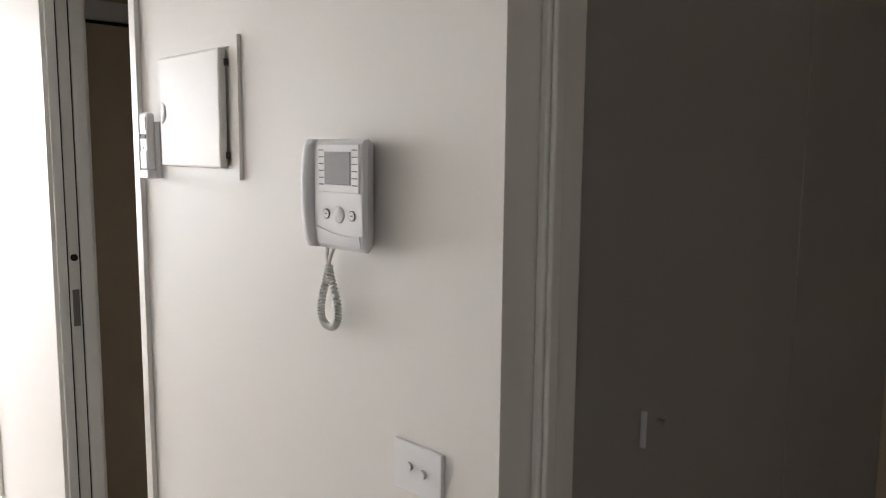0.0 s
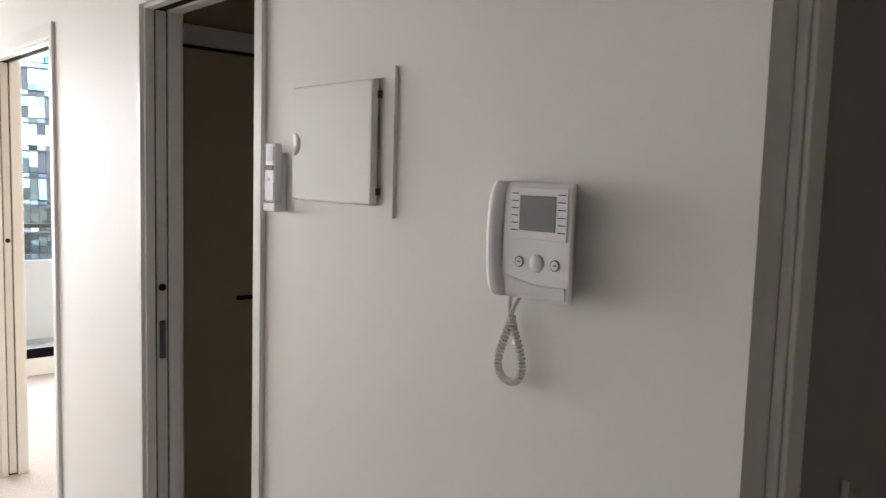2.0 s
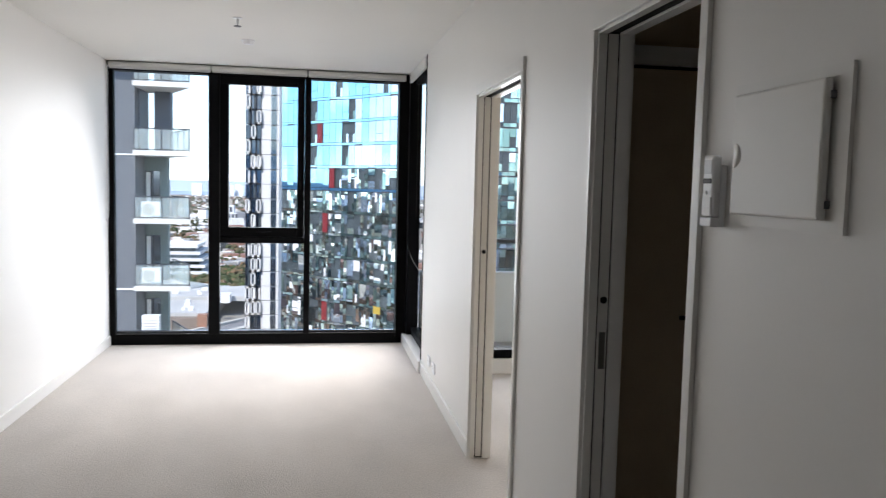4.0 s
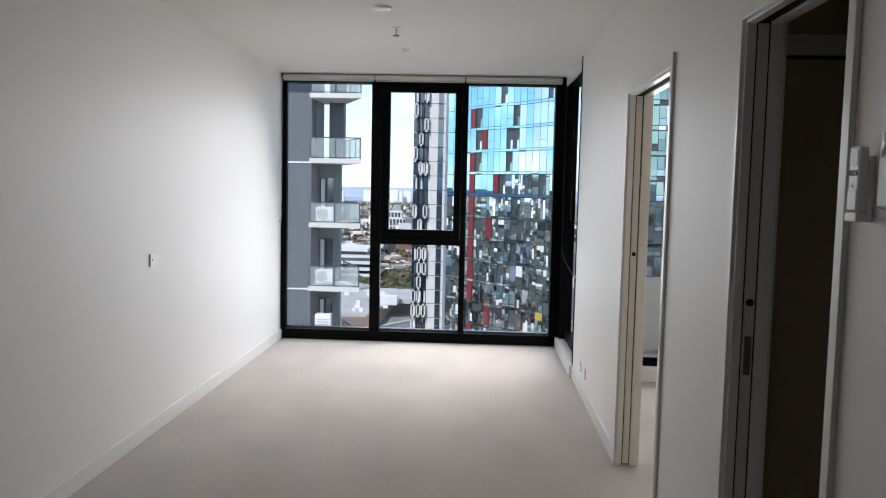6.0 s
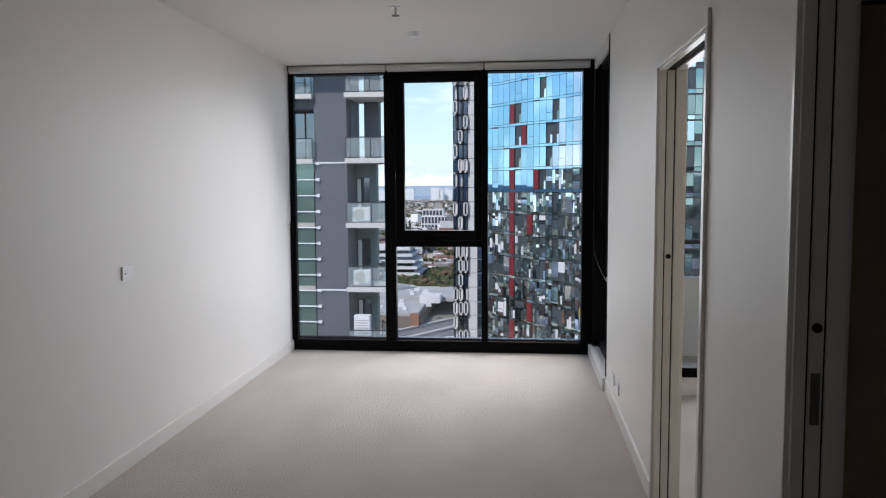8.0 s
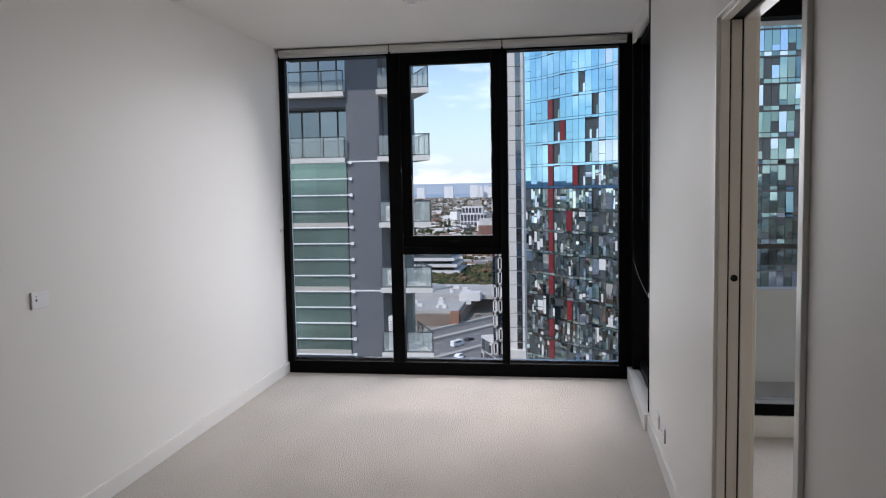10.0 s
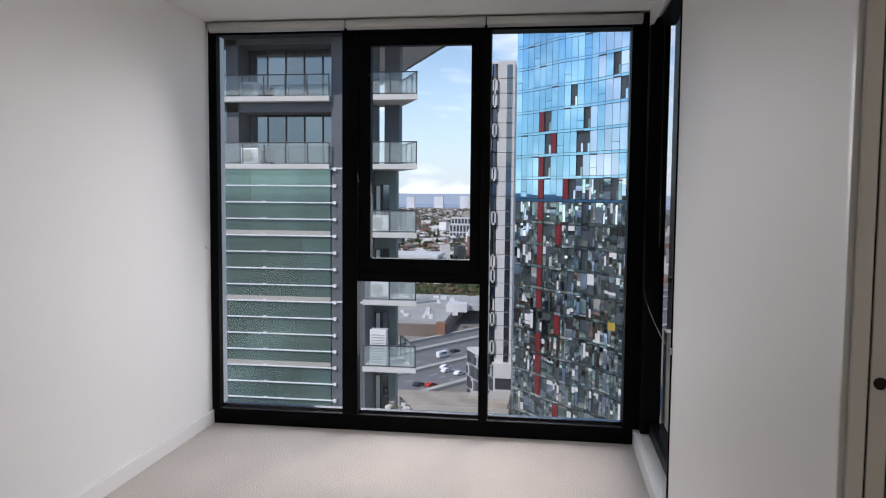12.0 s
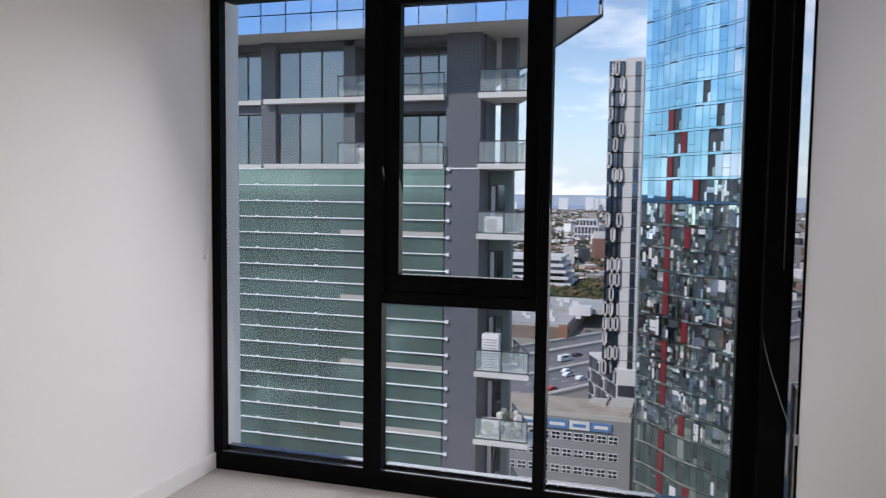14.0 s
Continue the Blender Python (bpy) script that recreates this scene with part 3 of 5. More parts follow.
bead_chain(sb, ((0.022, -0.50, 2.52), (0.022, -0.53, 1.25)))
part("chain_holder", boxes((-0.009, END - 0.014, 0.81, -0.0005, END - 0.002, 0.84), bevel=0.002), PLASTIC2, sb, "small chain holder")

# ---- outside: materials ----
def palette(name, colours, rough=0.8, spec=0.3):
    """One surface whose separate pieces take their colours from a palette."""
    m = bpy.data.materials.new(name)
    m.use_nodes = True
    n, l = m.node_tree.nodes, m.node_tree.links
    b = n["Principled BSDF"]
    b.inputs["Roughness"].default_value = rough
    b.inputs["Specular IOR Level"].default_value = spec
    g = n.new("ShaderNodeNewGeometry")
    r = n.new("ShaderNodeValToRGB")
    r.color_ramp.interpolation = "CONSTANT"
    while len(r.color_ramp.elements) < len(colours):
        r.color_ramp.elements.new(0.5)
    for i, c in enumerate(colours):
        r.color_ramp.elements[i].position = i / len(colours)
        r.color_ramp.elements[i].color = (*c, 1)
    t = n.new("ShaderNodeTexNoise")
    t.inputs["Scale"].default_value = 0.35
    t.inputs["Detail"].default_value = 6
    co = n.new("ShaderNodeTexCoord")
    l.new(co.outputs["Object"], t.inputs["Vector"])
    mr = n.new("ShaderNodeMapRange")
    mr.inputs["To Min"].default_value, mr.inputs["To Max"].default_value = 0.7, 1.3
    l.new(t.outputs["Fac"], mr.inputs["Value"])
    mx = n.new("ShaderNodeMixRGB")
    mx.blend_type = "MULTIPLY"
    mx.inputs["Fac"].default_value = 1
    l.new(g.outputs["Random Per Island"], r.inputs[0])
    l.new(r.outputs[0], mx.inputs["Color1"])
    l.new(mr.outputs[0], mx.inputs["Color2"])
    l.new(mx.outputs[0], b.inputs["Base Color"])
    return m


def mirror_glass(name, tint, rough, vary, wave):
    """Coated facade glass: a tinted mirror whose panes differ a little and are slightly bowed."""
    m = bpy.data.materials.new(name)
    m.use_nodes = True
    n, l = m.node_tree.nodes, m.node_tree.links
    b = n["Principled BSDF"]
    b.inputs["Metallic"].default_value = 1.0
    b.inputs["Roughness"].default_value = rough
    g = n.new("ShaderNodeNewGeometry")
    mr = n.new("ShaderNodeMapRange")
    mr.inputs["To Min"].default_value, mr.inputs["To Max"].default_value = 1 - vary, 1 + vary
    oi = n.new("ShaderNodeObjectInfo")
    add = n.new("ShaderNodeMath")
    add.operation = "ADD"
    wrap = n.new("ShaderNodeMath")
    wrap.operation = "FRACT"
    l.new(g.outputs["Random Per Island"], add.inputs[0])
    l.new(oi.outputs["Random"], add.inputs[1])
    l.new(add.outputs[0], wrap.inputs[0])
    l.new(wrap.outputs[0], mr.inputs["Value"])
    mx = n.new("ShaderNodeMixRGB")
    mx.blend_type = "MULTIPLY"
    mx.inputs["Fac"].default_value = 1
    mx.inputs["Color1"].default_value = (*tint, 1)
    l.new(mr.outputs[0], mx.inputs["Color2"])
    l.new(mx.outputs[0], b.inputs["Base Color"])
    if wave:
        co = n.new("ShaderNodeTexCoord")
        t = n.new("ShaderNodeTexNoise")
        t.inputs["Scale"].default_value = 0.8
        l.new(co.outputs["Object"], t.inputs["Vector"])
        bp = n.new("ShaderNodeBump")
        bp.inputs["Strength"].default_value, bp.inputs["Distance"].default_value = wave, 0.1
        l.new(t.outputs["Fac"], bp.inputs["Height"])
        l.new(bp.outputs[0], b.inputs["Normal"])
    return m


CHARCOAL = material("charcoal_cladding", (0.112, 0.122, 0.138), 0.55, grain=0.04, grain_scale=8, blotch=0.1, blotch_scale=0.3)
CONCRETE = material("pale_concrete", (0.62, 0.61, 0.58), 0.8, grain=0.05, grain_scale=6, blotch=0.12, blotch_scale=0.4)
SOFFIT = material("soffit_render", (0.66, 0.63, 0.57), 0.85, grain=0.04, grain_scale=5, blotch=0.1, blotch_scale=0.35)
SAGE = material("grey_green_render", (0.21, 0.26, 0.245), 0.7, grain=0.04, grain_scale=6, blotch=0.1, blotch_scale=0.4)
SLAT = material("white_slat", (0.82, 0.83, 0.83), 0.4, grain=0.03, grain_scale=5, vary=0.05)
GREENGLASS = mirror_glass("green_screen_glass", (0.20, 0.31, 0.275), 0.08, 0.14, 0.012)
GREENGLASS.node_tree.nodes["Principled BSDF"].inputs["Metallic"].default_value = 0.65
BLUEGLASS = mirror_glass("blue_coated_glass", (0.36, 0.66, 0.84), 0.015, 0.035, 0.004)
# grey-green and dim tints carry the reflected city in their colour
LOWGLASS = mirror_glass("city_reflection_glass", (0.76, 0.92, 0.82), 0.02, 0.32, 0.05)
DIMGLASS = mirror_glass("dim_reflection_glass", (0.27, 0.40, 0.385), 0.04, 0.3, 0.03)
MODGLASS = mirror_glass("module_glass", (0.10, 0.12, 0.15), 0.08, 0.3, 0.01)
YELLOW = material("yellow_panel", (0.42, 0.29, 0.04), 0.5, grain=0.1, grain_scale=2)
SKYGLASS = mirror_glass("sky_coated_glass", (0.36, 0.52, 0.72), 0.05, 0.12, 0.01)
WINGLASS = mirror_glass("dark_window_glass", (0.175, 0.21, 0.23), 0.06, 0.2, 0.02)
BALGLASS = glass("balustrade_glass", (0.96, 0.98, 0.975), 1.25, 0.1)
# diffuse veil paints the sky's pale reflection into the balustrade glass
bn, bl_ = BALGLASS.node_tree.nodes, BALGLASS.node_tree.links
veil, veil_mix = bn.new("ShaderNodeBsdfDiffuse"), bn.new("ShaderNodeMixShader")
veil.inputs["Color"].default_value = (0.62, 0.70, 0.70, 1)
veil_mix.inputs[0].default_value = 0.2
bl_.new(bn["Mix Shader"].outputs[0], veil_mix.inputs[1])
bl_.new(veil.outputs[0], veil_mix.inputs[2])
bl_.new(veil_mix.outputs[0], bn["Material Output"].inputs[0])
DARKMETAL = material("dark_metal", (0.05, 0.052, 0.06), 0.45, grain=0.05)
WHITEPANEL = material("white_tower_panel", (0.66, 0.65, 0.645), 0.6, grain=0.03, grain_scale=3, blotch=0.06, blotch_scale=0.2)
NAVY = material("navy_module", (0.03, 0.035, 0.05), 0.5, grain=0.1, grain_scale=3)
RED = material("red_panel", (0.18, 0.010, 0.014), 0.4, grain=0.1, grain_scale=2)
GREYPANEL = material("grey_spandrel", (0.055, 0.068, 0.075), 0.4, grain=0.1, grain_scale=2, vary=0.3, island=True)
# reflected cloud and bright flecks put into the tint of these panels
PALEPANEL = mirror_glass("pale_reflection_glass", (0.62, 0.76, 0.90), 0.06, 0.10, 0.008)
RENDERGREY = material("grey_render", (0.22, 0.23, 0.23), 0.8, grain=0.05, grain_scale=3, blotch=0.08, blotch_scale=0.15)
SIGNBLUE = material("sign_blue", (0.07, 0.20, 0.42), 0.5, grain=0.03)
ASPHALT = material("asphalt", (0.16, 0.16, 0.165), 0.9, grain=0.15, grain_scale=0.8, blotch=0.15, blotch_scale=0.05)
KERB = material("barrier_concrete", (0.42, 0.40, 0.36), 0.85, grain=0.1, grain_scale=0.6, blotch=0.15, blotch_scale=0.04)
LINE = material("road_paint", (0.75, 0.75, 0.72), 0.7, grain=0.1)
DIRT = material("bare_ground", (0.36, 0.31, 0.25), 0.95, grain=0.2, grain_scale=0.3, blotch=0.25, blotch_scale=0.05)
ROOFDIRT = material("stained_roof", (0.34, 0.30, 0.25), 0.95, grain=0.3, grain_scale=0.9, blotch=0.4, blotch_scale=0.25)
ROOF = material("pale_flat_roof", (0.40, 0.395, 0.38), 0.85, grain=0.2, grain_scale=0.5, blotch=0.35, blotch_scale=0.05)
DEPOTWALL = material("depot_wall", (0.19, 0.15, 0.125), 0.85, grain=0.2, grain_scale=0.8, blotch=0.3, blotch_scale=0.08)
BRICK = material("brown_brick", (0.26, 0.13, 0.085), 0.85, grain=0.15, grain_scale=2)
CITY = palette("city_blocks", ((0.62, 0.60, 0.57), (0.30, 0.29, 0.28), (0.72, 0.71, 0.70), (0.16, 0.165, 0.18), (0.42, 0.38, 0.33), (0.80, 0.79, 0.77), (0.24, 0.13, 0.10), (0.06, 0.065, 0.07), (0.50, 0.47, 0.43), (0.33, 0.20, 0.16)))
LEAF = palette("tree_crowns", ((0.045, 0.055, 0.028), (0.07, 0.075, 0.04), (0.10, 0.085, 0.05), (0.055, 0.075, 0.03), (0.15, 0.10, 0.06), (0.03, 0.042, 0.022)), 0.9, 0.1)
WATER = material("bay_water", (0.26, 0.34, 0.45), 0.35, grain=0.1, grain_scale=0.01)
# distance haze mixed into the base colours of far slabs and hills
FARSLAB = material("haze_tinted_render", (0.74, 0.75, 0.77), 0.9, grain=0.1, grain_scale=0.05, spec=0.0)
FARLAND = material("haze_tinted_hills", (0.44, 0.50, 0.57), 1.0, grain=0.08, grain_scale=0.004, blotch=0.12, blotch_scale=0.001, spec=0.0)
GROUND = material("city_ground", (0.24, 0.225, 0.20), 0.95, grain=0.35, grain_scale=0.02, blotch=0.35, blotch_scale=0.006, spec=0.1)
CAR_WHITE = material("white_car_paint", (0.8, 0.8, 0.8), 0.25, blotch=0.03)
CAR_DARK = material("dark_car_paint", (0.04, 0.045, 0.055), 0.25, blotch=0.03)
CAR_RED = material("red_car_paint", (0.45, 0.04, 0.02), 0.25, blotch=0.03)
BEIGE = material("terrace_tile", (0.48, 0.46, 0.43), 0.8, grain=0.08, grain_scale=20, blotch=0.12, blotch_scale=2)
PARAPET = material("parapet_render", (0.90, 0.885, 0.83), 0.8, grain=0.03, grain_scale=30, blotch=0.06, blotch_scale=1.5)


class Soup:
    """Many boxes or quads gathered into one mesh."""

    def __init__(self):
        self.v, self.f = [], []

    def box(self, x0, y0, z0, x1, y1, z1, turn=0.0):
        c, s = math.cos(turn), math.sin(turn)
        mx, my = (x0 + x1) / 2, (y0 + y1) / 2
        b = len(self.v)
        for z in (z0, z1):
            for x, y in ((x0, y0), (x1, y0), (x1, y1), (x0, y1)):
                dx, dy = x - mx, y - my
                self.v.append((mx + dx * c - dy * s, my + dx * s + dy * c, z))
        self.f += [(b + i for i in q) for q in ((3, 2, 1, 0), (4, 5, 6, 7), (0, 1, 5, 4), (1, 2, 6, 5), (2, 3, 7, 6), (3, 0, 4, 7))]

    def hexa(self, low, high):
        """A solid between four lower and four upper corners."""
        b = len(self.v)
        self.v += list(low) + list(high)
        self.f += [(b + i for i in q) for q in ((3, 2, 1, 0), (4, 5, 6, 7), (0, 1, 5, 4), (1, 2, 6, 5), (2, 3, 7, 6), (3, 0, 4, 7))]

    def make(self, name, mat, parent=None, label=""):
        me = bpy.data.meshes.new(name)
        me.from_pydata(self.v, [], [tuple(q) for q in self.f])
        me.materials.append(mat)
        ob = new(name, me)
        if parent:
            ob.parent = parent
            ob.matrix_parent_inverse = parent.matrix_basis.inverted()
        return tagged(ob, label=label)


def one(name, mat, parent, *row, label=""):
    s = Soup()
    s.box(*row)
    return s.make(name, mat, parent, label)


GZ = -62.0
rnd = random.Random(4)

# ---- own building: terrace beside the room, party fin, storeys below and above ----
structure("terrace", boxes((0.152, -1.15, -0.14, 9.0, 0.14, -0.03)), BEIGE, "grey tiled terrace outside the bedroom", "terrace")
structure("parapet", boxes((0.152, 0.0, -0.03, 9.0, 0.13, 0.70), (0.152, -0.012, -0.03, 9.0, 0.0, 0.0), bevel=0.006), PARAPET, "white rendered terrace parapet with faint stains", "parapet")
rail = thing("terrace_rail", (3.0, 0.06, 0.70), "dark metal guard rail on the parapet", "rail")
part("top_rail", boxes((0.16, 0.03, 0.995, 9.0, 0.09, 1.03), bevel=0.004), DARKMETAL, rail)
for i in range(8):
    x = 0.75 + i * 1.15
    post = part("post", boxes((x - 0.02, 0.045, 0.70, x + 0.02, 0.075, 0.995), bevel=0.003), DARKMETAL, rail)
    part("clamp", boxes((x - 0.05, 0.035, 0.715, x + 0.05, 0.085, 0.745), bevel=0.004), DARKMETAL, post)
structure("party_fin", boxes((-3.02, 0.201, -60, -2.785, 0.33, 30)), SLAT, "white vertical fin outside the window", "fin")
own = thing("own_tower", (0, -10, GZ), "apartment tower storeys above and below the flat", "building", kind="structure")
one("storeys_below", RENDERGREY, own, -8, -16, GZ, 8, -0.01, -0.16)
one("slab_above", CONCRETE, own, -9, -20, 2.81, 0.14, 0.19, 3.1)
one("slab_over_bedroom", CONCRETE, own, 0.145, -20, 2.81, 9, -1.15, 3.1)

# ---- neighbouring tower with slats and balconies ----
FY, ST, Z0 = 31.0, 3.2, 2.67
nb = thing("apartment_tower", (-20, 40, GZ), "charcoal apartment tower with white slab edges and glass balconies", "building")
# little-seen rear, made sky glass to brighten its image in the glass tower
s = Soup()
s.hexa(((-48, 33.6, GZ), (-9.85, 33.6, GZ), (-19.0, 50, GZ), (-48, 50, GZ)), ((-48, 33.6, 9), (-9.85, 33.6, 9), (-19.0, 50, 9), (-48, 50, 9)))
s.make("core", SKYGLASS, nb, "little-seen tower rear, sky glass added to brighten its reflection")
one("pillar", CHARCOAL, nb, -10.95, FY, GZ, -9.3, 33.6, 9.0, label="plain charcoal pier")
CR0, CR1 = Vector((-3.72, 29.2, 0)), Vector((-13.5, 50.0, 0))     # slanting right edge of the crown
s = Soup()
s.hexa(((-48, 28.9, 8.92), (CR0.x, 28.9, 8.92), (CR1.x, 50, 8.92), (-48, 50, 8.92)), ((-48, 28.9, 9.3), (CR0.x, 28.9, 9.3), (CR1.x, 50, 9.3), (-48, 50, 9.3)))
s.make("crown_slab", SOFFIT, nb, "pale overhanging soffit slab")
crown = Soup()
x = -48.0
while x < -5.1:
    crown.box(x + 0.03, 28.82, 9.72, x + 1.27, 28.88, 13.6)
    crown.box(x + 0.03, 28.82, 8.88, x + 1.27, 28.88, 9.67)
    x += 1.3
for i in range(17):
    p, q = CR0.lerp(CR1, i / 17 + 0.002), CR0.lerp(CR1, (i + 1) / 17 - 0.002)
    crown.hexa(((p.x, p.y, 8.88), (p.x + 0.06, p.y, 8.88), (q.x + 0.06, q.y, 8.88), (q.x, q.y, 8.88)), ((p.x, p.y, 13.6), (p.x + 0.06, p.y, 13.6), (q.x + 0.06, q.y, 13.6), (q.x, q.y, 13.6)))
crown.make("crown_glass", SKYGLASS, nb, "sky-blue glazed crown")
# crown core gets sky glass too, added for a brighter reflection
s = Soup()
s.hexa(((-48, 29.0, 9.3), (CR0.x - 0.25, 29.0, 9.3), (CR1.x - 0.25, 50, 9.3), (-48, 50, 9.3)), ((-48, 29.0, 13.5), (CR0.x - 0.25, 29.0, 13.5), (CR1.x - 0.25, 50, 13.5), (-48, 50, 13.5)))
s.make("crown_core", SKYGLASS, nb)
for k in range(-5, 2):
    z = Z0 + ST * k
    top = z + ST
    upper = k >= 0
    # corner balcony beyond the pier
    s = Soup()
    s.hexa(((-9.3, 30.5, z), (-6.72, 30.5, z), (-8.12, 33.6, z), (-9.3, 33.6, z)), ((-9.3, 30.5, z + 0.24), (-6.72, 30.5, z + 0.24), (-8.12, 33.6, z + 0.24), (-9.3, 33.6, z + 0.24)))
    s.make("balcony_slab", CONCRETE, nb, "white concrete slab edge")
    if not upper:
        one("balcony_back_wall", SAGE, nb, -9.3, 33.0, z + 0.24, -8.2, 33.6, top)
        door = one("balcony_door", WINGLASS, nb, -9.25, 32.93, z + 0.26, -8.55, 32.98, z + 2.5)
        one("door_frame", DARKMETAL, door, -8.92, 32.89, z + 0.26, -8.86, 32.94, z + 2.5)
        one("curtain", PARAPET, door, -9.2, 32.91, z + 0.5, -9.0, 32.929, z + 2.45)
    else:
        one("column", CHARCOAL, nb, -9.3, 31.6, z + 0.24, -9.2, 33.6, top)
        one("column", CHARCOAL, nb, -8.75, 32.7, z + 0.24, -8.0, 33.4, top)
    rl = Soup()
    rl.box(-9.28, FY - 0.46, z + 1.24, -6.75, FY - 0.41, z + 1.29)
    rl.box(-9.28, FY - 0.46, z + 0.27, -6.75, FY - 0.42, z + 0.31)
    for px in (-9.25, -8.02, -6.77):
        rl.box(px - 0.025, FY - 0.455, z + 0.24, px + 0.025, FY - 0.415, z + 1.24)
    a, b = Vector((-6.78, 30.56, 0)), Vector((-8.08, 33.45, 0))
    for u0, u1, h0, h1 in [(0, 1, 1.24, 1.29)] + [(u, u + 0.012, 0.24, 1.24) for u in (0.3, 0.65, 0.985)]:
        p, q = a.lerp(b, u0), a.lerp(b, u1)
        rl.hexa(((p.x, p.y, z + h0), (p.x + 0.05, p.y, z + h0), (q.x + 0.05, q.y, z + h0), (q.x, q.y, z + h0)), ((p.x, p.y, z + h1), (p.x + 0.05, p.y, z + h1), (q.x + 0.05, q.y, z + h1), (q.x, q.y, z + h1)))
    rl.make("balustrade", DARKMETAL, nb)
    one("balustrade_glass", BALGLASS, nb, -9.22, FY - 0.445, z + 0.3, -6.8, FY - 0.425, z + 1.23)
    s = Soup()
    s.hexa(((a.x, a.y, z + 0.3), (a.x + 0.02, a.y, z + 0.3), (b.x + 0.02, b.y, z + 0.3), (b.x, b.y, z + 0.3)), ((a.x, a.y, z + 1.23), (a.x + 0.02, a.y, z + 1.23), (b.x + 0.02, b.y, z + 1.23), (b.x, b.y, z + 1.23)))
    s.make("balustrade_glass", BALGLASS, nb)
    if upper:
        # window bays and a wide balcony left of the pier
        one("slab_edge", CONCRETE, nb, -20.4, FY - 0.25, z, -11.0, 33.6, z + 0.24, label="white concrete slab edge")
        one("slab_edge", CONCRETE, nb, -48, FY, z, -20.7, 33.6, z + 0.22, label="white concrete slab edge")
        one("bay_pier", CHARCOAL, nb, -20.7, FY + 0.05, z, -19.9, 33.6, top)
        one("bay_pier", CHARCOAL, nb, -16.3, FY + 0.3, z + 0.24, -15.7, 33.6, top)
        one("bay_head", CHARCOAL, nb, -48, FY + 0.3, top - 0.45, -11.0, 33.6, top - 0.0)
        for wx in (-19.86, -18.66, -17.46):
            one("bay_window", WINGLASS, nb, wx + 0.04, FY + 0.32, z + 0.26, wx + 1.14, FY + 0.38, top - 0.46)
        one("bay_frame", DARKMETAL, nb, -19.9, FY + 0.4, z + 0.24, -16.3, FY + 0.5, top - 0.45)
        for i in range(5):
            wx = -15.6 + i * 0.95
            one("balcony_window", WINGLASS, nb, wx + 0.03, 32.55, z + 0.26, wx + 0.88, 32.6, top - 0.5)
        one("balcony_rear", DARKMETAL, nb, -15.7, 32.62, z + 0.24, -11.0, 32.9, top)
        for i in range(8):
            wx = -29.8 + i * 1.15
            one("bay_window", WINGLASS, nb, wx + 0.04, FY + 0.6, z + 0.26, wx + 1.08, FY + 0.66, top - 0.46)
        b2 = Soup()
        b2.box(-16.4, FY - 0.22, z + 1.22, -11.0, FY - 0.18, z + 1.27)
        for i in range(6):
            px = -16.38 + i * 1.07
            b2.box(px, FY - 0.22, z + 0.24, px + 0.04, FY - 0.18, z + 1.22)
        b2.make("balustrade", DARKMETAL, nb)
        one("balustrade_glass", BALGLASS, nb, -16.35, FY - 0.21, z + 0.3, -11.02, FY - 0.19, z + 1.21)
    else:
        # glazed screen behind the slats: panels of uneven tone
        edge = -11.0
        while edge > -30:
            w = rnd.choice((1.1, 1.25, 1.5, 1.8))
            one("screen_panel", GREENGLASS, nb, edge - w + 0.006, FY + 0.0, z + 0.02, edge - 0.006, FY + 0.05, top - 0.02)
            edge -= w
        one("screen_frame", DARKMETAL, nb, -48, FY + 0.08, z, -11.0, FY + 0.5, top)
    # slats, four a storey; the one on the slab is deeper
    if k < 0:
        for j in range(4):
            sz = z + ST * (j + 1) / 4
            thick = 0.055
            if j == 3:
                one("slab_band", KERB, nb, -16.3, FY - 0.036, sz + 0.03, -11.0, FY - 0.004, sz + 0.24, label="pale slab edge behind the slats")
            sl = one("slat", SLAT, nb, -48, FY - 0.10, sz - thick / 2, -10.78, FY - 0.04, sz + thick / 2)
            one("bracket", SLAT, sl, -10.84, FY - 0.12, sz - 0.08, -10.70, FY - 0.03, sz + 0.08)
            for bx in (-14.3, -17.6, -20.9):
                one("clip", SLAT, sl, bx - 0.08, FY - 0.11, sz - 0.01, bx + 0.08, FY - 0.03, sz + 0.07)
    if k in (-5, -2, 0):
        one("floor_line", SLAT, nb, -10.95, FY - 0.035, z - 0.0, -9.3, FY - 0.002, z + 0.07, label="white line across the pier")
for k in (-4, -2):
    z = Z0 + ST * k
    s = Soup()
    s.hexa(((-6.70, 30.5, z + 0.1), (-5.9, 31.6, z + 0.1), (-8.0, 33.6, z + 0.1), (-7.1, 31.4, z + 0.1)), ((-6.70, 30.5, z + 0.2), (-5.9, 31.6, z + 0.2), (-8.0, 33.6, z + 0.2), (-7.1, 31.4, z + 0.2)))
    s.make("slab_point", CONCRETE, nb, "pointed white slab corner")


# air conditioners and bits on the balconies
def air_conditioner():
    a = thing("air_conditioner", (0, 0, 0), "white outdoor air-conditioner unit on a balcony", "air conditioner", "balcony air conditioners")
    part("casing", boxes((-0.45, -0.18, 0.03, 0.45, 0.18, 0.78), bevel=0.02), CAR_WHITE, a)
    bm = bmesh.new()
    tube(bm, (-0.08, -0.2, 0.40), (-0.08, -0.175, 0.40), 0.29, 24)
    part("fan_grille", bm, KERB, a, "grey round fan grille")
    part("foot", boxes((-0.4, -0.16, 0, -0.3, 0.16, 0.03)), DARKMETAL, a)
    part("foot", boxes((0.3, -0.16, 0, 0.4, 0.16, 0.03)), DARKMETAL, a)
    return a


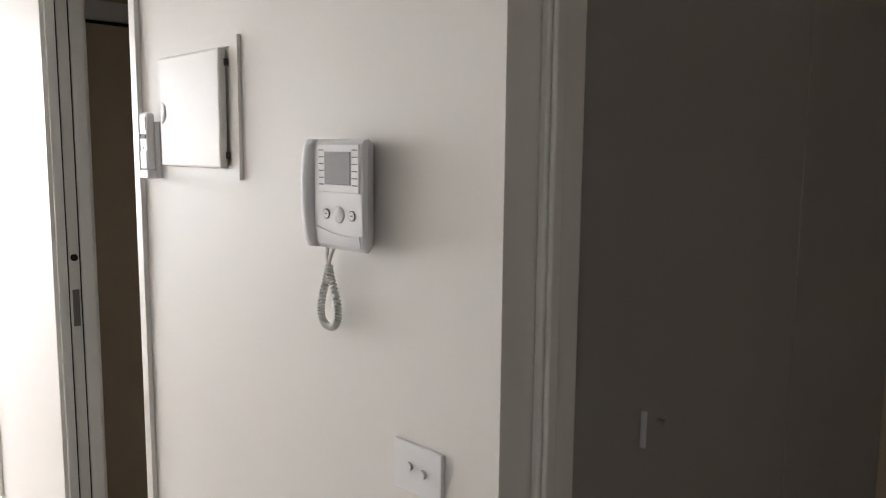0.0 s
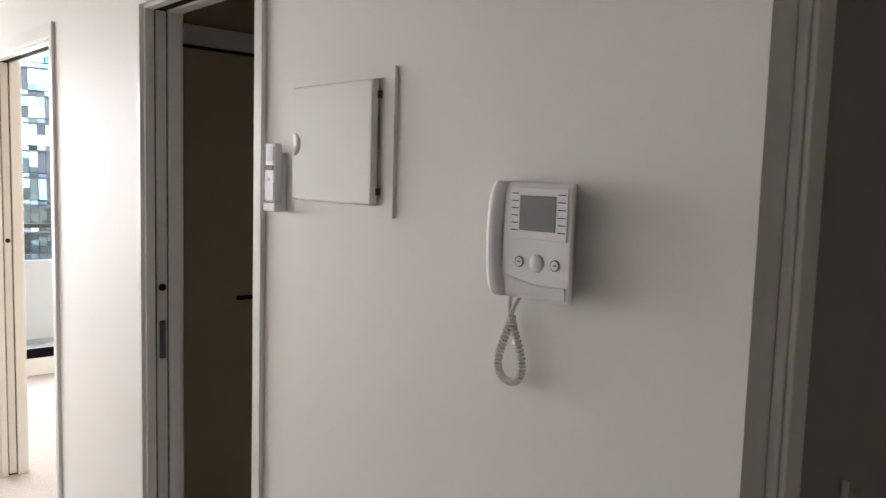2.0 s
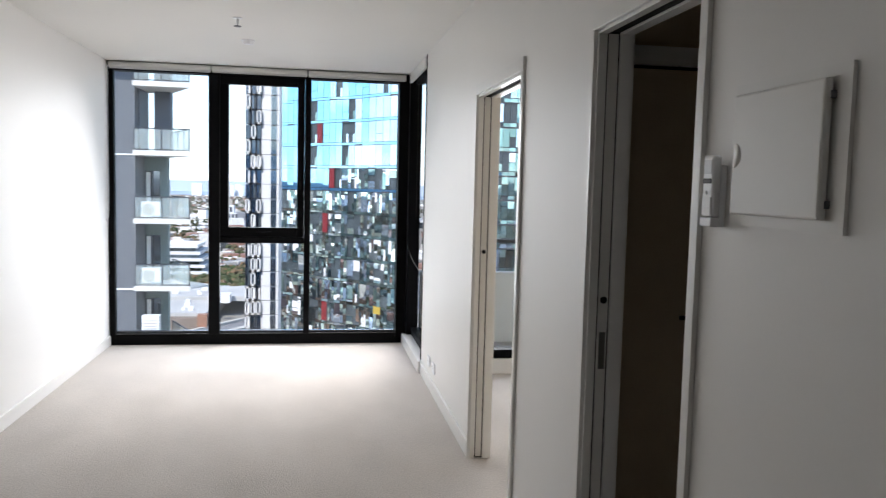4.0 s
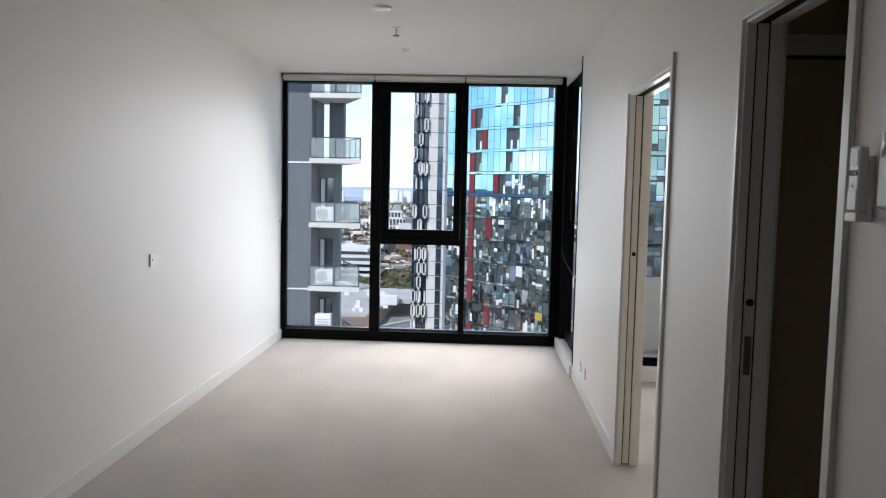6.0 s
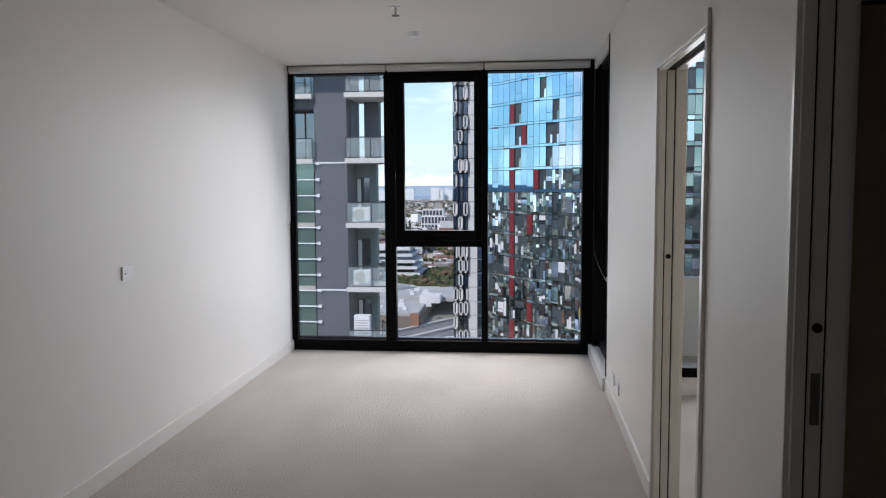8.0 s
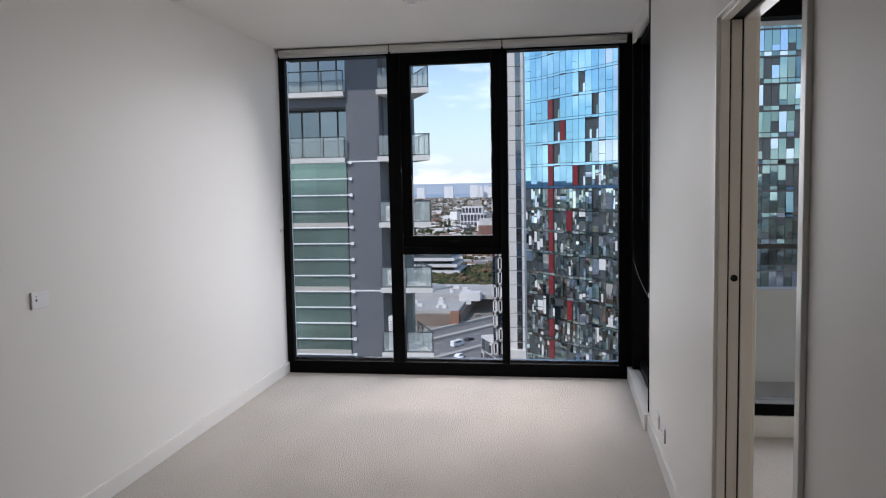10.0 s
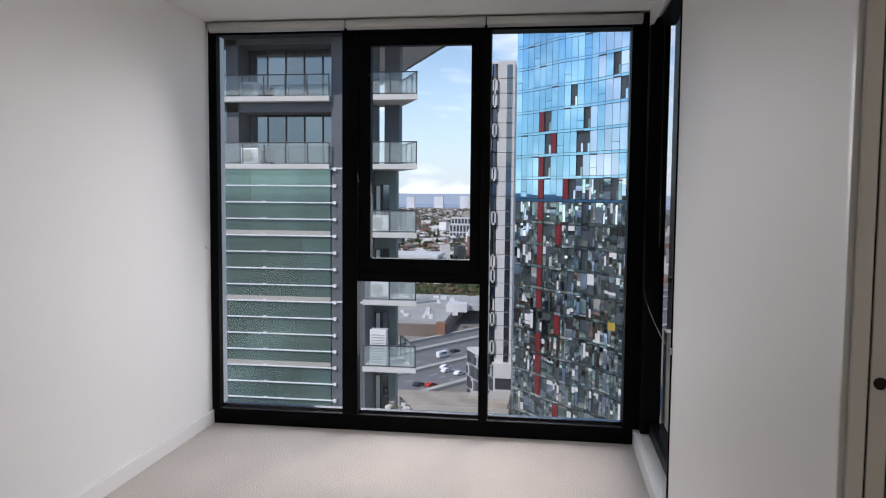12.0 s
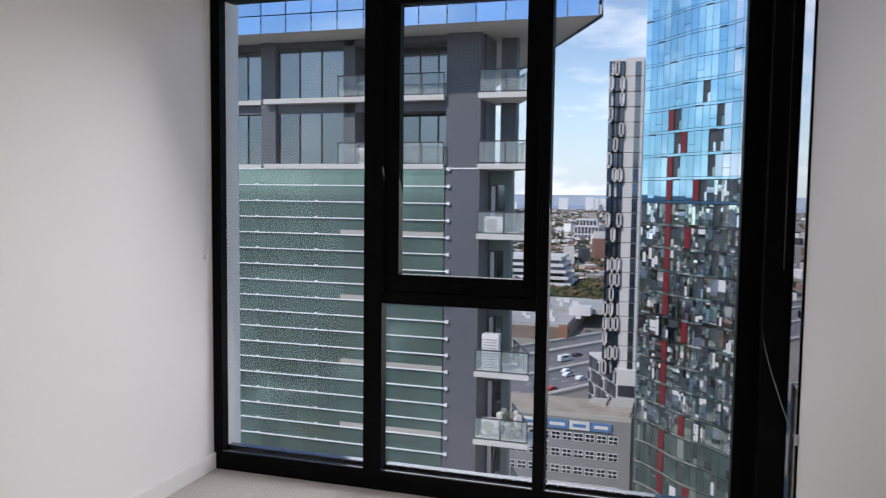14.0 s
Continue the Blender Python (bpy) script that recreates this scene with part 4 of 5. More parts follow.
ac = air_conditioner()
spots = [(-8.7, 31.5, Z0 + ST * k + 0.24) for k in (-1, -2, -4)] + [(-15.2, 31.6, Z0 + ST * k + 0.24) for k in (0, 1)]
for i, p in enumerate(spots):
    m = Matrix.Translation(p)
    if i == 0:
        ac.matrix_basis = m
    else:
        copy_thing(ac, m)
tall = thing("balcony_cabinet", (-8.75, 31.3, Z0 - 3 * ST + 0.24), "tall white louvred unit on the balcony", "cabinet")
zz = Z0 - 3 * ST + 0.24
part("case", boxes((-9.0, 30.72, zz, -8.2, 31.2, zz + 1.75), bevel=0.02), CAR_WHITE, tall)
for i in range(11):
    part("louvre", boxes((-8.92, 30.70, zz + 0.18 + i * 0.13, -8.28, 30.73, zz + 0.22 + i * 0.13)), KERB, tall)
zt = Z0 - 4 * ST + 0.24
tub = thing("potted_plants", (-7.7, 31.2, zt), "pots and pale plants crowded on a balcony", "plant")
s = Soup()
for i in range(60):
    px, py, pz = rnd.uniform(-8.2, -7.2), rnd.uniform(30.9, 31.8), zt + rnd.uniform(0.3, 1.1)
    r = rnd.uniform(0.05, 0.13)
    s.box(px - r, py - r, pz - r, px + r, py + r, pz + r, rnd.uniform(0, 3))
s.make("foliage", palette("balcony_plants", ((0.5, 0.5, 0.46), (0.10, 0.14, 0.08), (0.3, 0.3, 0.28), (0.7, 0.68, 0.66))), tub)
bm = bmesh.new()
tube(bm, (-7.7, 31.2, zt), (-7.7, 31.2, zt + 0.35), 0.22, 14, 0.28)
part("pot", bm, KERB, tub)

# ---- slim white tower ----
wt = thing("white_tower", (-12, 172, GZ), "slim white tower with dark projecting window modules", "building")
WY = 165.0
one("shaft", WHITEPANEL, wt, -12.5, WY, -37.2, -8.75, 183, 30.6, label="plain white shaft")
one("module_back", NAVY, wt, -15.4, WY + 0.5, -37.2, -12.5, 183, 29.8)
one("roof_edge", WHITEPANEL, wt, -15.5, WY + 0.3, 29.8, -12.5, 183, 30.35)
mrnd = random.Random(21)
for i in range(1, 22):
    z = -40.4 + i * 3.2
    strip_win = one("window", WINGLASS, wt, -10.5, WY - 0.12, z + 0.12, -9.35, WY - 0.02, z + 2.95)
    for bx in (-10.14, -9.76):
        one("window_bar", DARKMETAL, strip_win, bx, WY - 0.17, z + 0.12, bx + 0.07, WY - 0.12, z + 2.95)
    one("joint", DARKMETAL, wt, -12.5, WY - 0.02, z - 0.05, -8.75, WY - 0.005, z + 0.06)
    one("spandrel", GREYPANEL, wt, -10.5, WY - 0.1, z - 0.14, -9.35, WY - 0.02, z + 0.08)
    # projecting window boxes in pairs and singles, some white, some dark
    for c, (mx0, mx1) in enumerate(((-15.85, -14.82), (-14.7, -13.68), (-13.56, -12.54))):
        run = mrnd.random()
        white = run < 0.46
        y0 = WY - (0.7 if white else 0.1) - (0.3 if c == 0 else 0.0)
        b0 = 0.29 if white else 0.1
        mod = Soup()
        mod.box(mx0, y0, z + 0.06, mx0 + b0, y0 + 1.1, z + 3.1)
        mod.box(mx1 - b0, y0, z + 0.06, mx1, y0 + 1.1, z + 3.1)
        mod.box(mx0, y0, z + 0.06, mx1, y0 + 1.1, z + 0.06 + b0 * 1.6)
        mod.box(mx0, y0, z + 3.1 - b0, mx1, y0 + 1.1, z + 3.1)
        mo = mod.make("window_module", WHITEPANEL if white else NAVY, wt)
        one("window", MODGLASS, mo, mx0 + b0, y0 + 0.35, z + 0.06 + b0, mx1 - b0, y0 + 0.41, z + 3.1 - b0)
        if mrnd.random() < 0.6:
            half = (mx0 + mx1) / 2
            one("side_panel", WHITEPANEL if mrnd.random() < 0.5 else GREYPANEL, mo, half, y0 + 0.28, z + 0.06 + b0, mx1 - b0, y0 + 0.34, z + 3.1 - b0)
# podium whose long side runs back at a slant, with framed bays
PA, PB, PT = Vector((-12.4, 163.9, 0)), Vector((-20.3, 180.6, 0)), -35.8
s = Soup()
foot = [(PA.x, PA.y), (-8.6, 163.9), (-8.6, 186), (PB.x, PB.y)]
s.hexa([(x, y, GZ) for x, y in foot], [(x, y, PT) for x, y in foot])
s.make("podium", WHITEPANEL, wt, "white podium")
one("podium_band", NAVY, wt, -12.2, 163.75, -41.6, -8.65, 163.88, -39.2, label="dark band across the podium")
along = (PB - PA).normalized()
out = Vector((-along.y, along.x, 0))
for r in range(4):
    for c in range(6):
        p, q = PA + along * (0.5 + c * 3.0), PA + along * (3.1 + c * 3.0)
        z = PT - 3.4 - r * 3.1
        lit = (r + c) % 3 == 0
        for name, mat, u0, u1, z0, z1, d in (("bay_panel", NAVY if (r * 2 + c) % 4 else GREYPANEL, 0.0, 1.0, z, z + 2.8, 0.1),
                                             ("bay_frame", WHITEPANEL, 0.3, 0.8, z + 0.2, z + 2.7, 0.4), ("bay_window", MODGLASS, 0.38, 0.72, z + 0.5, z + 2.4, 0.5)):
            if name != "bay_panel" and not lit:
                continue
            g, h = p.lerp(q, u0), p.lerp(q, u1)
            s = Soup()
            s.hexa([(v.x, v.y, z0) for v in (g, h, h + out * d, g + out * d)], [(v.x, v.y, z1) for v in (g, h, h + out * d, g + out * d)])
            s.make(name, mat, wt)

# ---- blue glass tower ----
gt = thing("glass_tower", (15, 115, GZ), "curved blue mirror-glass tower with red and dark accent panels", "building")


def gy(x):
    """The facade swings towards the street, in slight waves."""
    return 112.0 - 1.115 * (x + 6) + 0.45 * math.sin((x + 6) * 0.75)


# blinds holds white flecks painted for bright bits of the reflected city
blue, pale, dark, red, spand, lowg, blinds, dim = (Soup() for _ in range(8))
PW, PH = 0.866, 3.2
cols = 20
# accent panels: columns that wander from storey to storey
dark_at = {(23, 9), (22, 5), (22, 11), (21, 5), (21, 10), (21, 11), (20, 10), (20, 5), (19, 9), (19, 15), (24, 15), (23, 16), (18, 11), (17, 12), (16, 11), (15, 9)}
red_at = {(22, 4), (21, 6), (20, 4), (19, 4), (18, 4), (19, 8), (17, 7), (17, 4), (16, 4), (15, 4), (14, 4), (13, 7), (12, 4), (11, 4), (10, 4), (9, 7), (8, 4), (7, 4), (6, 8), (6, 4)}


def panel(kind, x0, x1, lo, hi, depth=0.0, lean=0.004):
    y0, y1 = gy(x0) + depth, gy(x1) + depth
    tx, tz = rnd.gauss(0, lean), rnd.gauss(0, lean)
    h = hi - lo
    kind.hexa(((x0, y0, lo), (x1, y1 + tx, lo), (x1, y1 + tx + 0.12, lo), (x0, y0 + 0.12, lo)),
              ((x0, y0 + tz * h, hi), (x1, y1 + tx + tz * h, hi), (x1, y1 + tx + 0.15, hi), (x0, y0 + 0.15, hi)))


for r in range(45):
    z = -60.2 + r * PH
    for c in range(cols):
        x0 = -5.9 + c * PW
        x1 = x0 + PW - 0.04
        lo, hi = z + 0.42, z + PH - 0.035
        if (r, c) in red_at:
            panel(red, x0, x0 + PW * 0.8, lo, hi)
            panel(dark, x0 + PW * 0.84, x1, lo, hi, 0.2)
        elif (r, c) in dark_at:
            panel(dark, x0, x0 + PW * 0.62, lo, hi, 0.3)
            panel(pale if r % 2 else dim, x0 + PW * 0.66, x1, lo, lo + 1.2, 0.25, 0.02)
            panel(dark, x0 + PW * 0.66, x1, lo + 1.25, hi, 0.3)
        elif r >= (19 if c < 10 else 20):
            # smooth mirror storeys; the side nearer the street is tinted pale for reflected cloud
            side = c - 11.2 - (r - 22) * 0.45
            kind = pale if side > 0 and rnd.random() < (0.85 if r < 28 else 0.3) else blue
            if (c * 7 + r * 3) % 8 == 0:
                panel(kind, x0, x1, lo, lo + 1.0, 0, 0.0012)
                panel(kind, x0, x1, lo + 1.05, hi, 0, 0.0012)
            elif r < 31 and c < 17 and kind is not dim:
                single = Soup()
                panel(single, x0, x1, lo, hi, 0, 0.0012)
                single.make("glass_panel", BLUEGLASS if kind is blue else PALEPANEL, gt)
            else:
                panel(kind, x0, x1, lo, hi, 0, 0.002)
        else:
            # lower storeys: opened lights and cut panes, mixed tones painting the reflected city
            low = r < 9
            n = rnd.choice((1, 1, 2) if low else (1, 2, 2, 3))
            for k in range(n):
                a, b = x0 + (x1 - x0) * k / n, x0 + (x1 - x0) * (k + 1) / n - (0.03 if k < n - 1 else 0)
                cuts = sorted([lo, hi] + [rnd.uniform(lo + 0.2, hi - 0.2) for _ in range(rnd.choice((0, 1, 2) if low else (1, 2, 3, 4)))])
                for l2, h2 in zip(cuts, cuts[1:]):
                    if h2 - l2 < 0.12:
                        continue
                    q = rnd.random()
                    if low:
                        kind = dark if q < 0.12 else lowg if q < 0.2 else blinds if q < 0.23 else dim
                    else:
                        kind = dark if q < 0.2 else pale if q < 0.32 else blinds if q < 0.39 else dim if q < 0.62 else lowg
                    panel(kind, a, b, l2, h2 - 0.03, 0.2 if kind is dark else 0.0, 0.012 if low else 0.035)
        panel(blue if r >= 19 else dim if c > 9 else lowg, x0, x1, z + 0.03, z + 0.37, 0, 0.0012)
        if (c + r * 2) % 9 == 0:
            panel(spand, x0, x1, z - 0.07, z + 0.14, -0.06, 0)
tagged(dim.make("dim_panels", DIMGLASS, gt, "grey-green panels, dull reflection put into their tint"), kind="stuff")
tagged(lowg.make("lower_panels", LOWGLASS, gt, "grey-green panels tinted as city reflections"), kind="stuff")
tagged(blue.make("glass_panels", BLUEGLASS, gt, "blue mirror panels"), kind="stuff")
tagged(pale.make("pale_panels", PALEPANEL, gt, "panels tinted pale for reflected cloud and bright flecks"), kind="stuff")
tagged(dark.make("dark_panels", GREYPANEL, gt, "recessed dark accent panels, and dark flecks of painted city reflection"), kind="stuff")
tagged(blinds.make("drawn_blinds", WHITEPANEL, gt, "white flecks painted for bright bits of reflected city"), kind="stuff")
yellow = Soup()
panel(yellow, -5.9 + 15 * PW, -5.9 + 16 * PW, -16.0, -15.0, -0.12)
yellow.make("yellow_panel", YELLOW, gt, "single yellow panel")
tagged(red.make("red_panels", RED, gt, "red accent panels"), kind="stuff")
tagged(spand.make("dark_vents", DARKMETAL, gt, "small dark vents"), kind="stuff")
core = Soup()
for c in range(cols):
    x0 = -5.9 + c * PW
    core.hexa(((x0, gy(x0) + 0.42, GZ), (x0 + PW, gy(x0 + PW) + 0.42, GZ), (x0 + PW, 140, GZ), (x0, 140, GZ)), ((x0, gy(x0) + 0.42, 83), (x0 + PW, gy(x0 + PW) + 0.42, 83), (x0 + PW, 140, 83), (x0, 140, 83)))
core.make("core", DARKMETAL, gt, "dark frame behind the panels")

# ---- second glass tower, seen past the bedroom ----
g2 = thing("office_tower", (35, 95, GZ), "grey-blue glass tower with tilted vent panes", "building")
trnd = random.Random(8)
dull, bright, shade, line = Soup(), Soup(), Soup(), Soup()
for r in range(8, 42):
    z = -60.9 + r * 3.2
    line.box(18, 91.86, z - 0.06, 54, 91.98, z + 0.1)
    line.box(18, 91.88, z + 0.62, 54, 91.98, z + 0.68)
    for c in range(40):
        x0 = 18 + c * 0.9
        cut = trnd.uniform(1.2, 2.4) if trnd.random() < 0.45 else 3.1
        for lo, hi in ((0.12, 0.6), (0.7, cut), (cut + 0.06, 3.12)):
            if hi - lo < 0.2:
                continue
            q = trnd.random()
            # mixed tints put uneven grey-white reflections into the panes
            kind = shade if q < 0.16 else bright if q < (0.3 if r < 24 else 0.5) else dull
            tilt = trnd.uniform(0.1, 0.3) if q > 0.95 else trnd.gauss(0, 0.012)
            kind.hexa(((x0 + 0.03, 92 - tilt, z + lo), (x0 + 0.87, 92 - tilt, z + lo), (x0 + 0.87, 92.2, z + lo), (x0 + 0.03, 92.2, z + lo)),
                      ((x0 + 0.03, 92, z + hi), (x0 + 0.87, 92, z + hi), (x0 + 0.87, 92.2, z + hi), (x0 + 0.03, 92.2, z + hi)))
tagged(dull.make("dull_panes", DIMGLASS, g2, "grey-green panes"), kind="stuff")
tagged(bright.make("bright_panes", PALEPANEL, g2, "panes tinted pale for grey-white reflections"), kind="stuff")
tagged(shade.make("shaded_panes", GREYPANEL, g2, "dark grey panels"), kind="stuff")
tagged(line.make("floor_lines", DARKMETAL, g2, "dark floor lines"), kind="stuff")
one("core", DARKMETAL, g2, 18, 92.25, GZ, 54, 120, 74)

# ---- low grey building with roof signs ----
lb = thing("grey_office_block", (-15, 140, GZ), "low grey rendered block with roof-edge sign boards", "building")
one("walls", RENDERGREY, lb, -34, 130, GZ, -7.4, 143, -37.4)
one("roof", ROOFDIRT, lb, -33.6, 130.4, -37.4, -7.8, 142.6, -37.1, label="stained sandy roof")
one("parapet", KERB, lb, -34, 130, -37.4, -7.4, 130.4, -36.6)
one("plant_room", KERB, lb, -11.6, 136, -37.1, -7.6, 142, -36.4)
one("plant_room", KERB, lb, -15.4, 138, -37.1, -12.4, 142, -36.6)
for r in range(7):
    for c in range(12):
        x0 = -33 + c * 2.0
        w = one("window", WINGLASS, lb, x0, 129.9, -41.4 - r * 3.0, x0 + 0.62, 129.97, -40.2 - r * 3.0)
        one("window_frame", WHITEPANEL, w, x0 - 0.13, 129.972, -41.53 - r * 3.0, x0 + 0.70, 129.992, -40.07 - r * 3.0)
        one("window_bar", WHITEPANEL, w, x0, 129.87, -40.9 - r * 3.0, x0 + 0.62, 129.899, -40.72 - r * 3.0)
        w = one("window", WINGLASS, lb, x0 + 0.78, 129.9, -41.4 - r * 3.0, x0 + 1.4, 129.97, -40.2 - r * 3.0)
        one("window_frame", WHITEPANEL, w, x0 + 0.71, 129.972, -41.53 - r * 3.0, x0 + 1.53, 129.992, -40.07 - r * 3.0)
        one("window_bar", WHITEPANEL, w, x0 + 0.78, 129.87, -40.9 - r * 3.0, x0 + 1.4, 129.899, -40.72 - r * 3.0)
for x0, x1, mat in ((-26.5, -22.6, WHITEPANEL), (-22.0, -18.1, SIGNBLUE), (-17.9, -14.4, WHITEPANEL), (-14.2, -10.6, SIGNBLUE)):
    sg = one("sign_board", mat, lb, x0, 129.6, -39.4, x1, 129.85, -37.9)
    one("sign_band", WHITEPANEL if mat is SIGNBLUE else SIGNBLUE, sg, x0 + 0.6, 129.52, -38.9, x1 - 0.6, 129.59, -38.35)

# ---- ground, freeway, traffic ----
structure("ground", boxes((-4900, -4900, GZ - 1, 4900, 4900, GZ)), GROUND, "city ground reaching the horizon", "ground")
RD = Vector((0.55, 0.835, 0)).normalized()
RN = Vector((-RD.y, RD.x, 0))
RM = Vector((-41.4, 271, 0))


def strip(soup, off0, off1, z0, z1, a=-330, b=420):
    q = [RM + RD * t + RN * o for t, o in ((a, off0), (b, off0), (b, off1), (a, off1))]
    soup.hexa([(p.x, p.y, z0) for p in q], [(p.x, p.y, z1) for p in q])


s = Soup()
strip(s, -21, -1.2, GZ, GZ + 0.3)
strip(s, 1.2, 22, GZ, GZ + 0.3)
strip(s, 25, 36, GZ, GZ + 0.3)
tagged(s.make("road", ASPHALT), "grey asphalt freeway carriageways", "road", kind="structure")
s = Soup()
for o0, o1, h in ((-1.2, 1.2, 1.3), (-23.5, -21, 1.2), (22, 25, 1.4), (36, 38, 1.5)):
    strip(s, o0, o1, GZ, GZ + h)
tagged(s.make("barrier", KERB), "concrete barriers and verges along the freeway", "barrier", kind="structure")
s = Soup()
for o in (-17, -12.5, -8, 5.5, 10, 14.5, 18.5):
    for i in range(60):
        strip(s, o - 0.09, o + 0.09, GZ + 0.3, GZ + 0.32, -300 + i * 12, -296.5 + i * 12)
tagged(s.make("lane_marking", LINE), "white dashed lane lines", "road marking", kind="structure")
structure("bare_lot", boxes((-60, 160, GZ, -12, 232, GZ + 0.2)), DIRT, "bare sandy lot beside the freeway", "ground")


def car(mat, label, length, height, van, group="cars on the freeway"):
    c = thing("van" if van else "car", (0, 0, 0), label, "van" if van else "car", group)
    w = 0.95
    bm = bmesh.new()
    if van:
        prof = [(-length / 2, 0.35), (length / 2, 0.35), (length / 2, 1.0), (length * 0.33, height), (-length / 2 + 0.1, height), (-length / 2, height - 0.2)]
    else:
        prof = [(-length / 2, 0.3), (length / 2, 0.3), (length / 2, 0.75), (length * 0.25, 0.92), (length * 0.08, height), (-length * 0.28, height), (-length * 0.46, 0.95), (-length / 2, 0.85)]
    a = [bm.verts.new((x, -w, z)) for x, z in prof]
    b = [bm.verts.new((x, w, z)) for x, z in prof]
    bm.faces.new(a)
    bm.faces.new(b[::-1])
    for i in range(len(prof)):
        j = (i + 1) % len(prof)
        bm.faces.new((a[i], a[j], b[j], b[i]))
    bmesh.ops.bevel(bm, geom=bm.edges[:], offset=0.08, segments=1, affect="EDGES")
    part("body", bm, mat, c)
    part("windows", boxes((-length * 0.3, -w - 0.02, height * 0.62, length * 0.2, w + 0.02, height * 0.88)), CAR_DARK, c, "dark side glass")
    for x in (-length * 0.31, length * 0.31):
        for y in (-w, w):
            bm = bmesh.new()
            tube(bm, (x, y - 0.1, 0.32), (x, y + 0.1, 0.32), 0.32, 14)
            part("wheel", bm, CAR_DARK, c)
    return c


def on_road(px, py, off):
    yaw = math.atan2(RD.y, RD.x)
    t = (Vector((px, py, 0)) - RM).dot(RD)
    p = RM + RD * t + RN * off
    return Matrix.Translation((p.x, p.y, GZ + 0.3)) @ Matrix.Rotation(yaw, 4, "Z")


white_car = car(CAR_WHITE, "white car on the freeway", 4.6, 1.5, False)
white_car.matrix_basis = on_road(-37.9, 269, -4.5)
for px, py, off in ((-34.4, 262, -8.5), (-30, 259, -14.5), (-70, 215, -10), (-10, 330, 9), (-90, 190, 12), (-22, 310, -6)):
    copy_thing(white_car, on_road(px, py, off))
red_car = car(CAR_RED, "orange-red car on the freeway", 4.4, 1.5, False)
red_car.matrix_basis = on_road(-36, 240, -18.5)
copy_thing(red_car, on_road(-30, 303, 8))
dark_car = car(CAR_DARK, "dark car on the freeway", 4.5, 1.45, False)
for i, (px, py, off) in enumerate(((-55, 250, -15), (-40, 300, 12), (-20, 325, 17))):
    if i == 0:
        dark_car.matrix_basis = on_road(px, py, off)
    else:
        copy_thing(dark_car, on_road(px, py, off))
van = car(CAR_WHITE, "white delivery van on the freeway", 6.2, 2.5, True)
van.matrix_basis = on_road(-43, 289, 9)

# ---- roofs and blocks beyond the freeway ----
depot = thing("depot", (-60, 360, GZ), "wide low depot with pale flat roofs and brick front", "building")
one("walls", DEPOTWALL, depot, -110, 331, GZ, -46, 410, GZ + 5.2)
one("roof", ROOF, depot, -112, 334, GZ + 5.2, -47, 372, GZ + 6.6, label="pale flat roof")
one("roof", ROOF, depot, -114, 372.5, GZ + 6.0, -30, 412, GZ + 8.4, label="pale flat roof")
one("gable", BRICK, depot, -50, 329, GZ, -46, 334, GZ + 6.5)
for i in range(26):
    x, y = rnd.uniform(-108, -36), rnd.uniform(338, 408)
    w = rnd.uniform(0.5, 1.6)
    one("roof_vent", WHITEPANEL, depot, x - w, y - w, GZ + (6.6 if y < 372 else 8.4), x + w, y + w, GZ + (6.6 if y < 372 else 8.4) + rnd.uniform(0.6, 1.8))
one("roof_plant", WHITEPANEL, depot, -50, 362, GZ + 6.6, -40, 371, GZ + 10.5)
office = thing("white_office", (-85, 480, GZ), "white office block with stepped horizontal bands", "building")
for i in range(6):
    z = GZ + 1 + i * 4.0
    one("glass_band", WINGLASS, office, -118, 474, z, -66 - i * 1.2, 505, z + 2.2)
    one("white_band", WHITEPANEL, office, -120, 471.5, z + 2.2, -63 - i * 1.5, 507, z + 4.0)
block = thing("framed_block", (-120, 1050, GZ), "white-framed block with dark square windows", "building")
one("walls", WHITEPANEL, block, -139, 1046, GZ, -101, 1075, GZ + 22)
one("top", WHITEPANEL, block, -137, 1048, GZ + 22, -108, 1070, GZ + 32)
for c in range(8):
    for r in range(2):
        one("window", NAVY, block, -137.8 + c * 4.6, 1045.8, GZ + 2 + r * 10.5, -134.6 + c * 4.6, 1045.98, GZ + 10.5 + r * 10.5)
    if c < 6:
        one("window", NAVY, block, -136 + c * 4.6, 1047.8, GZ + 23.5, -132.8 + c * 4.6, 1047.98, GZ + 30)
far_tops = thing("shore_towers", (-450, 3400, GZ), "pale apartment slabs on the far shore", "building")
for x, y, w, h in ((-600, 3260, 34, 62), (-505, 3440, 42, 66), (-400, 3560, 44, 70), (-372, 3560, 18, 62), (-350, 3600, 22, 66), (-330, 3580, 14, 58), (-700, 3300, 30, 40), (-250, 3500, 40, 40), (-180, 3400, 20, 52)):
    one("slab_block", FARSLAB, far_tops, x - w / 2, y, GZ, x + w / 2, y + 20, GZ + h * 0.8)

# ---- the rest of the city, all round ----
city = Soup()
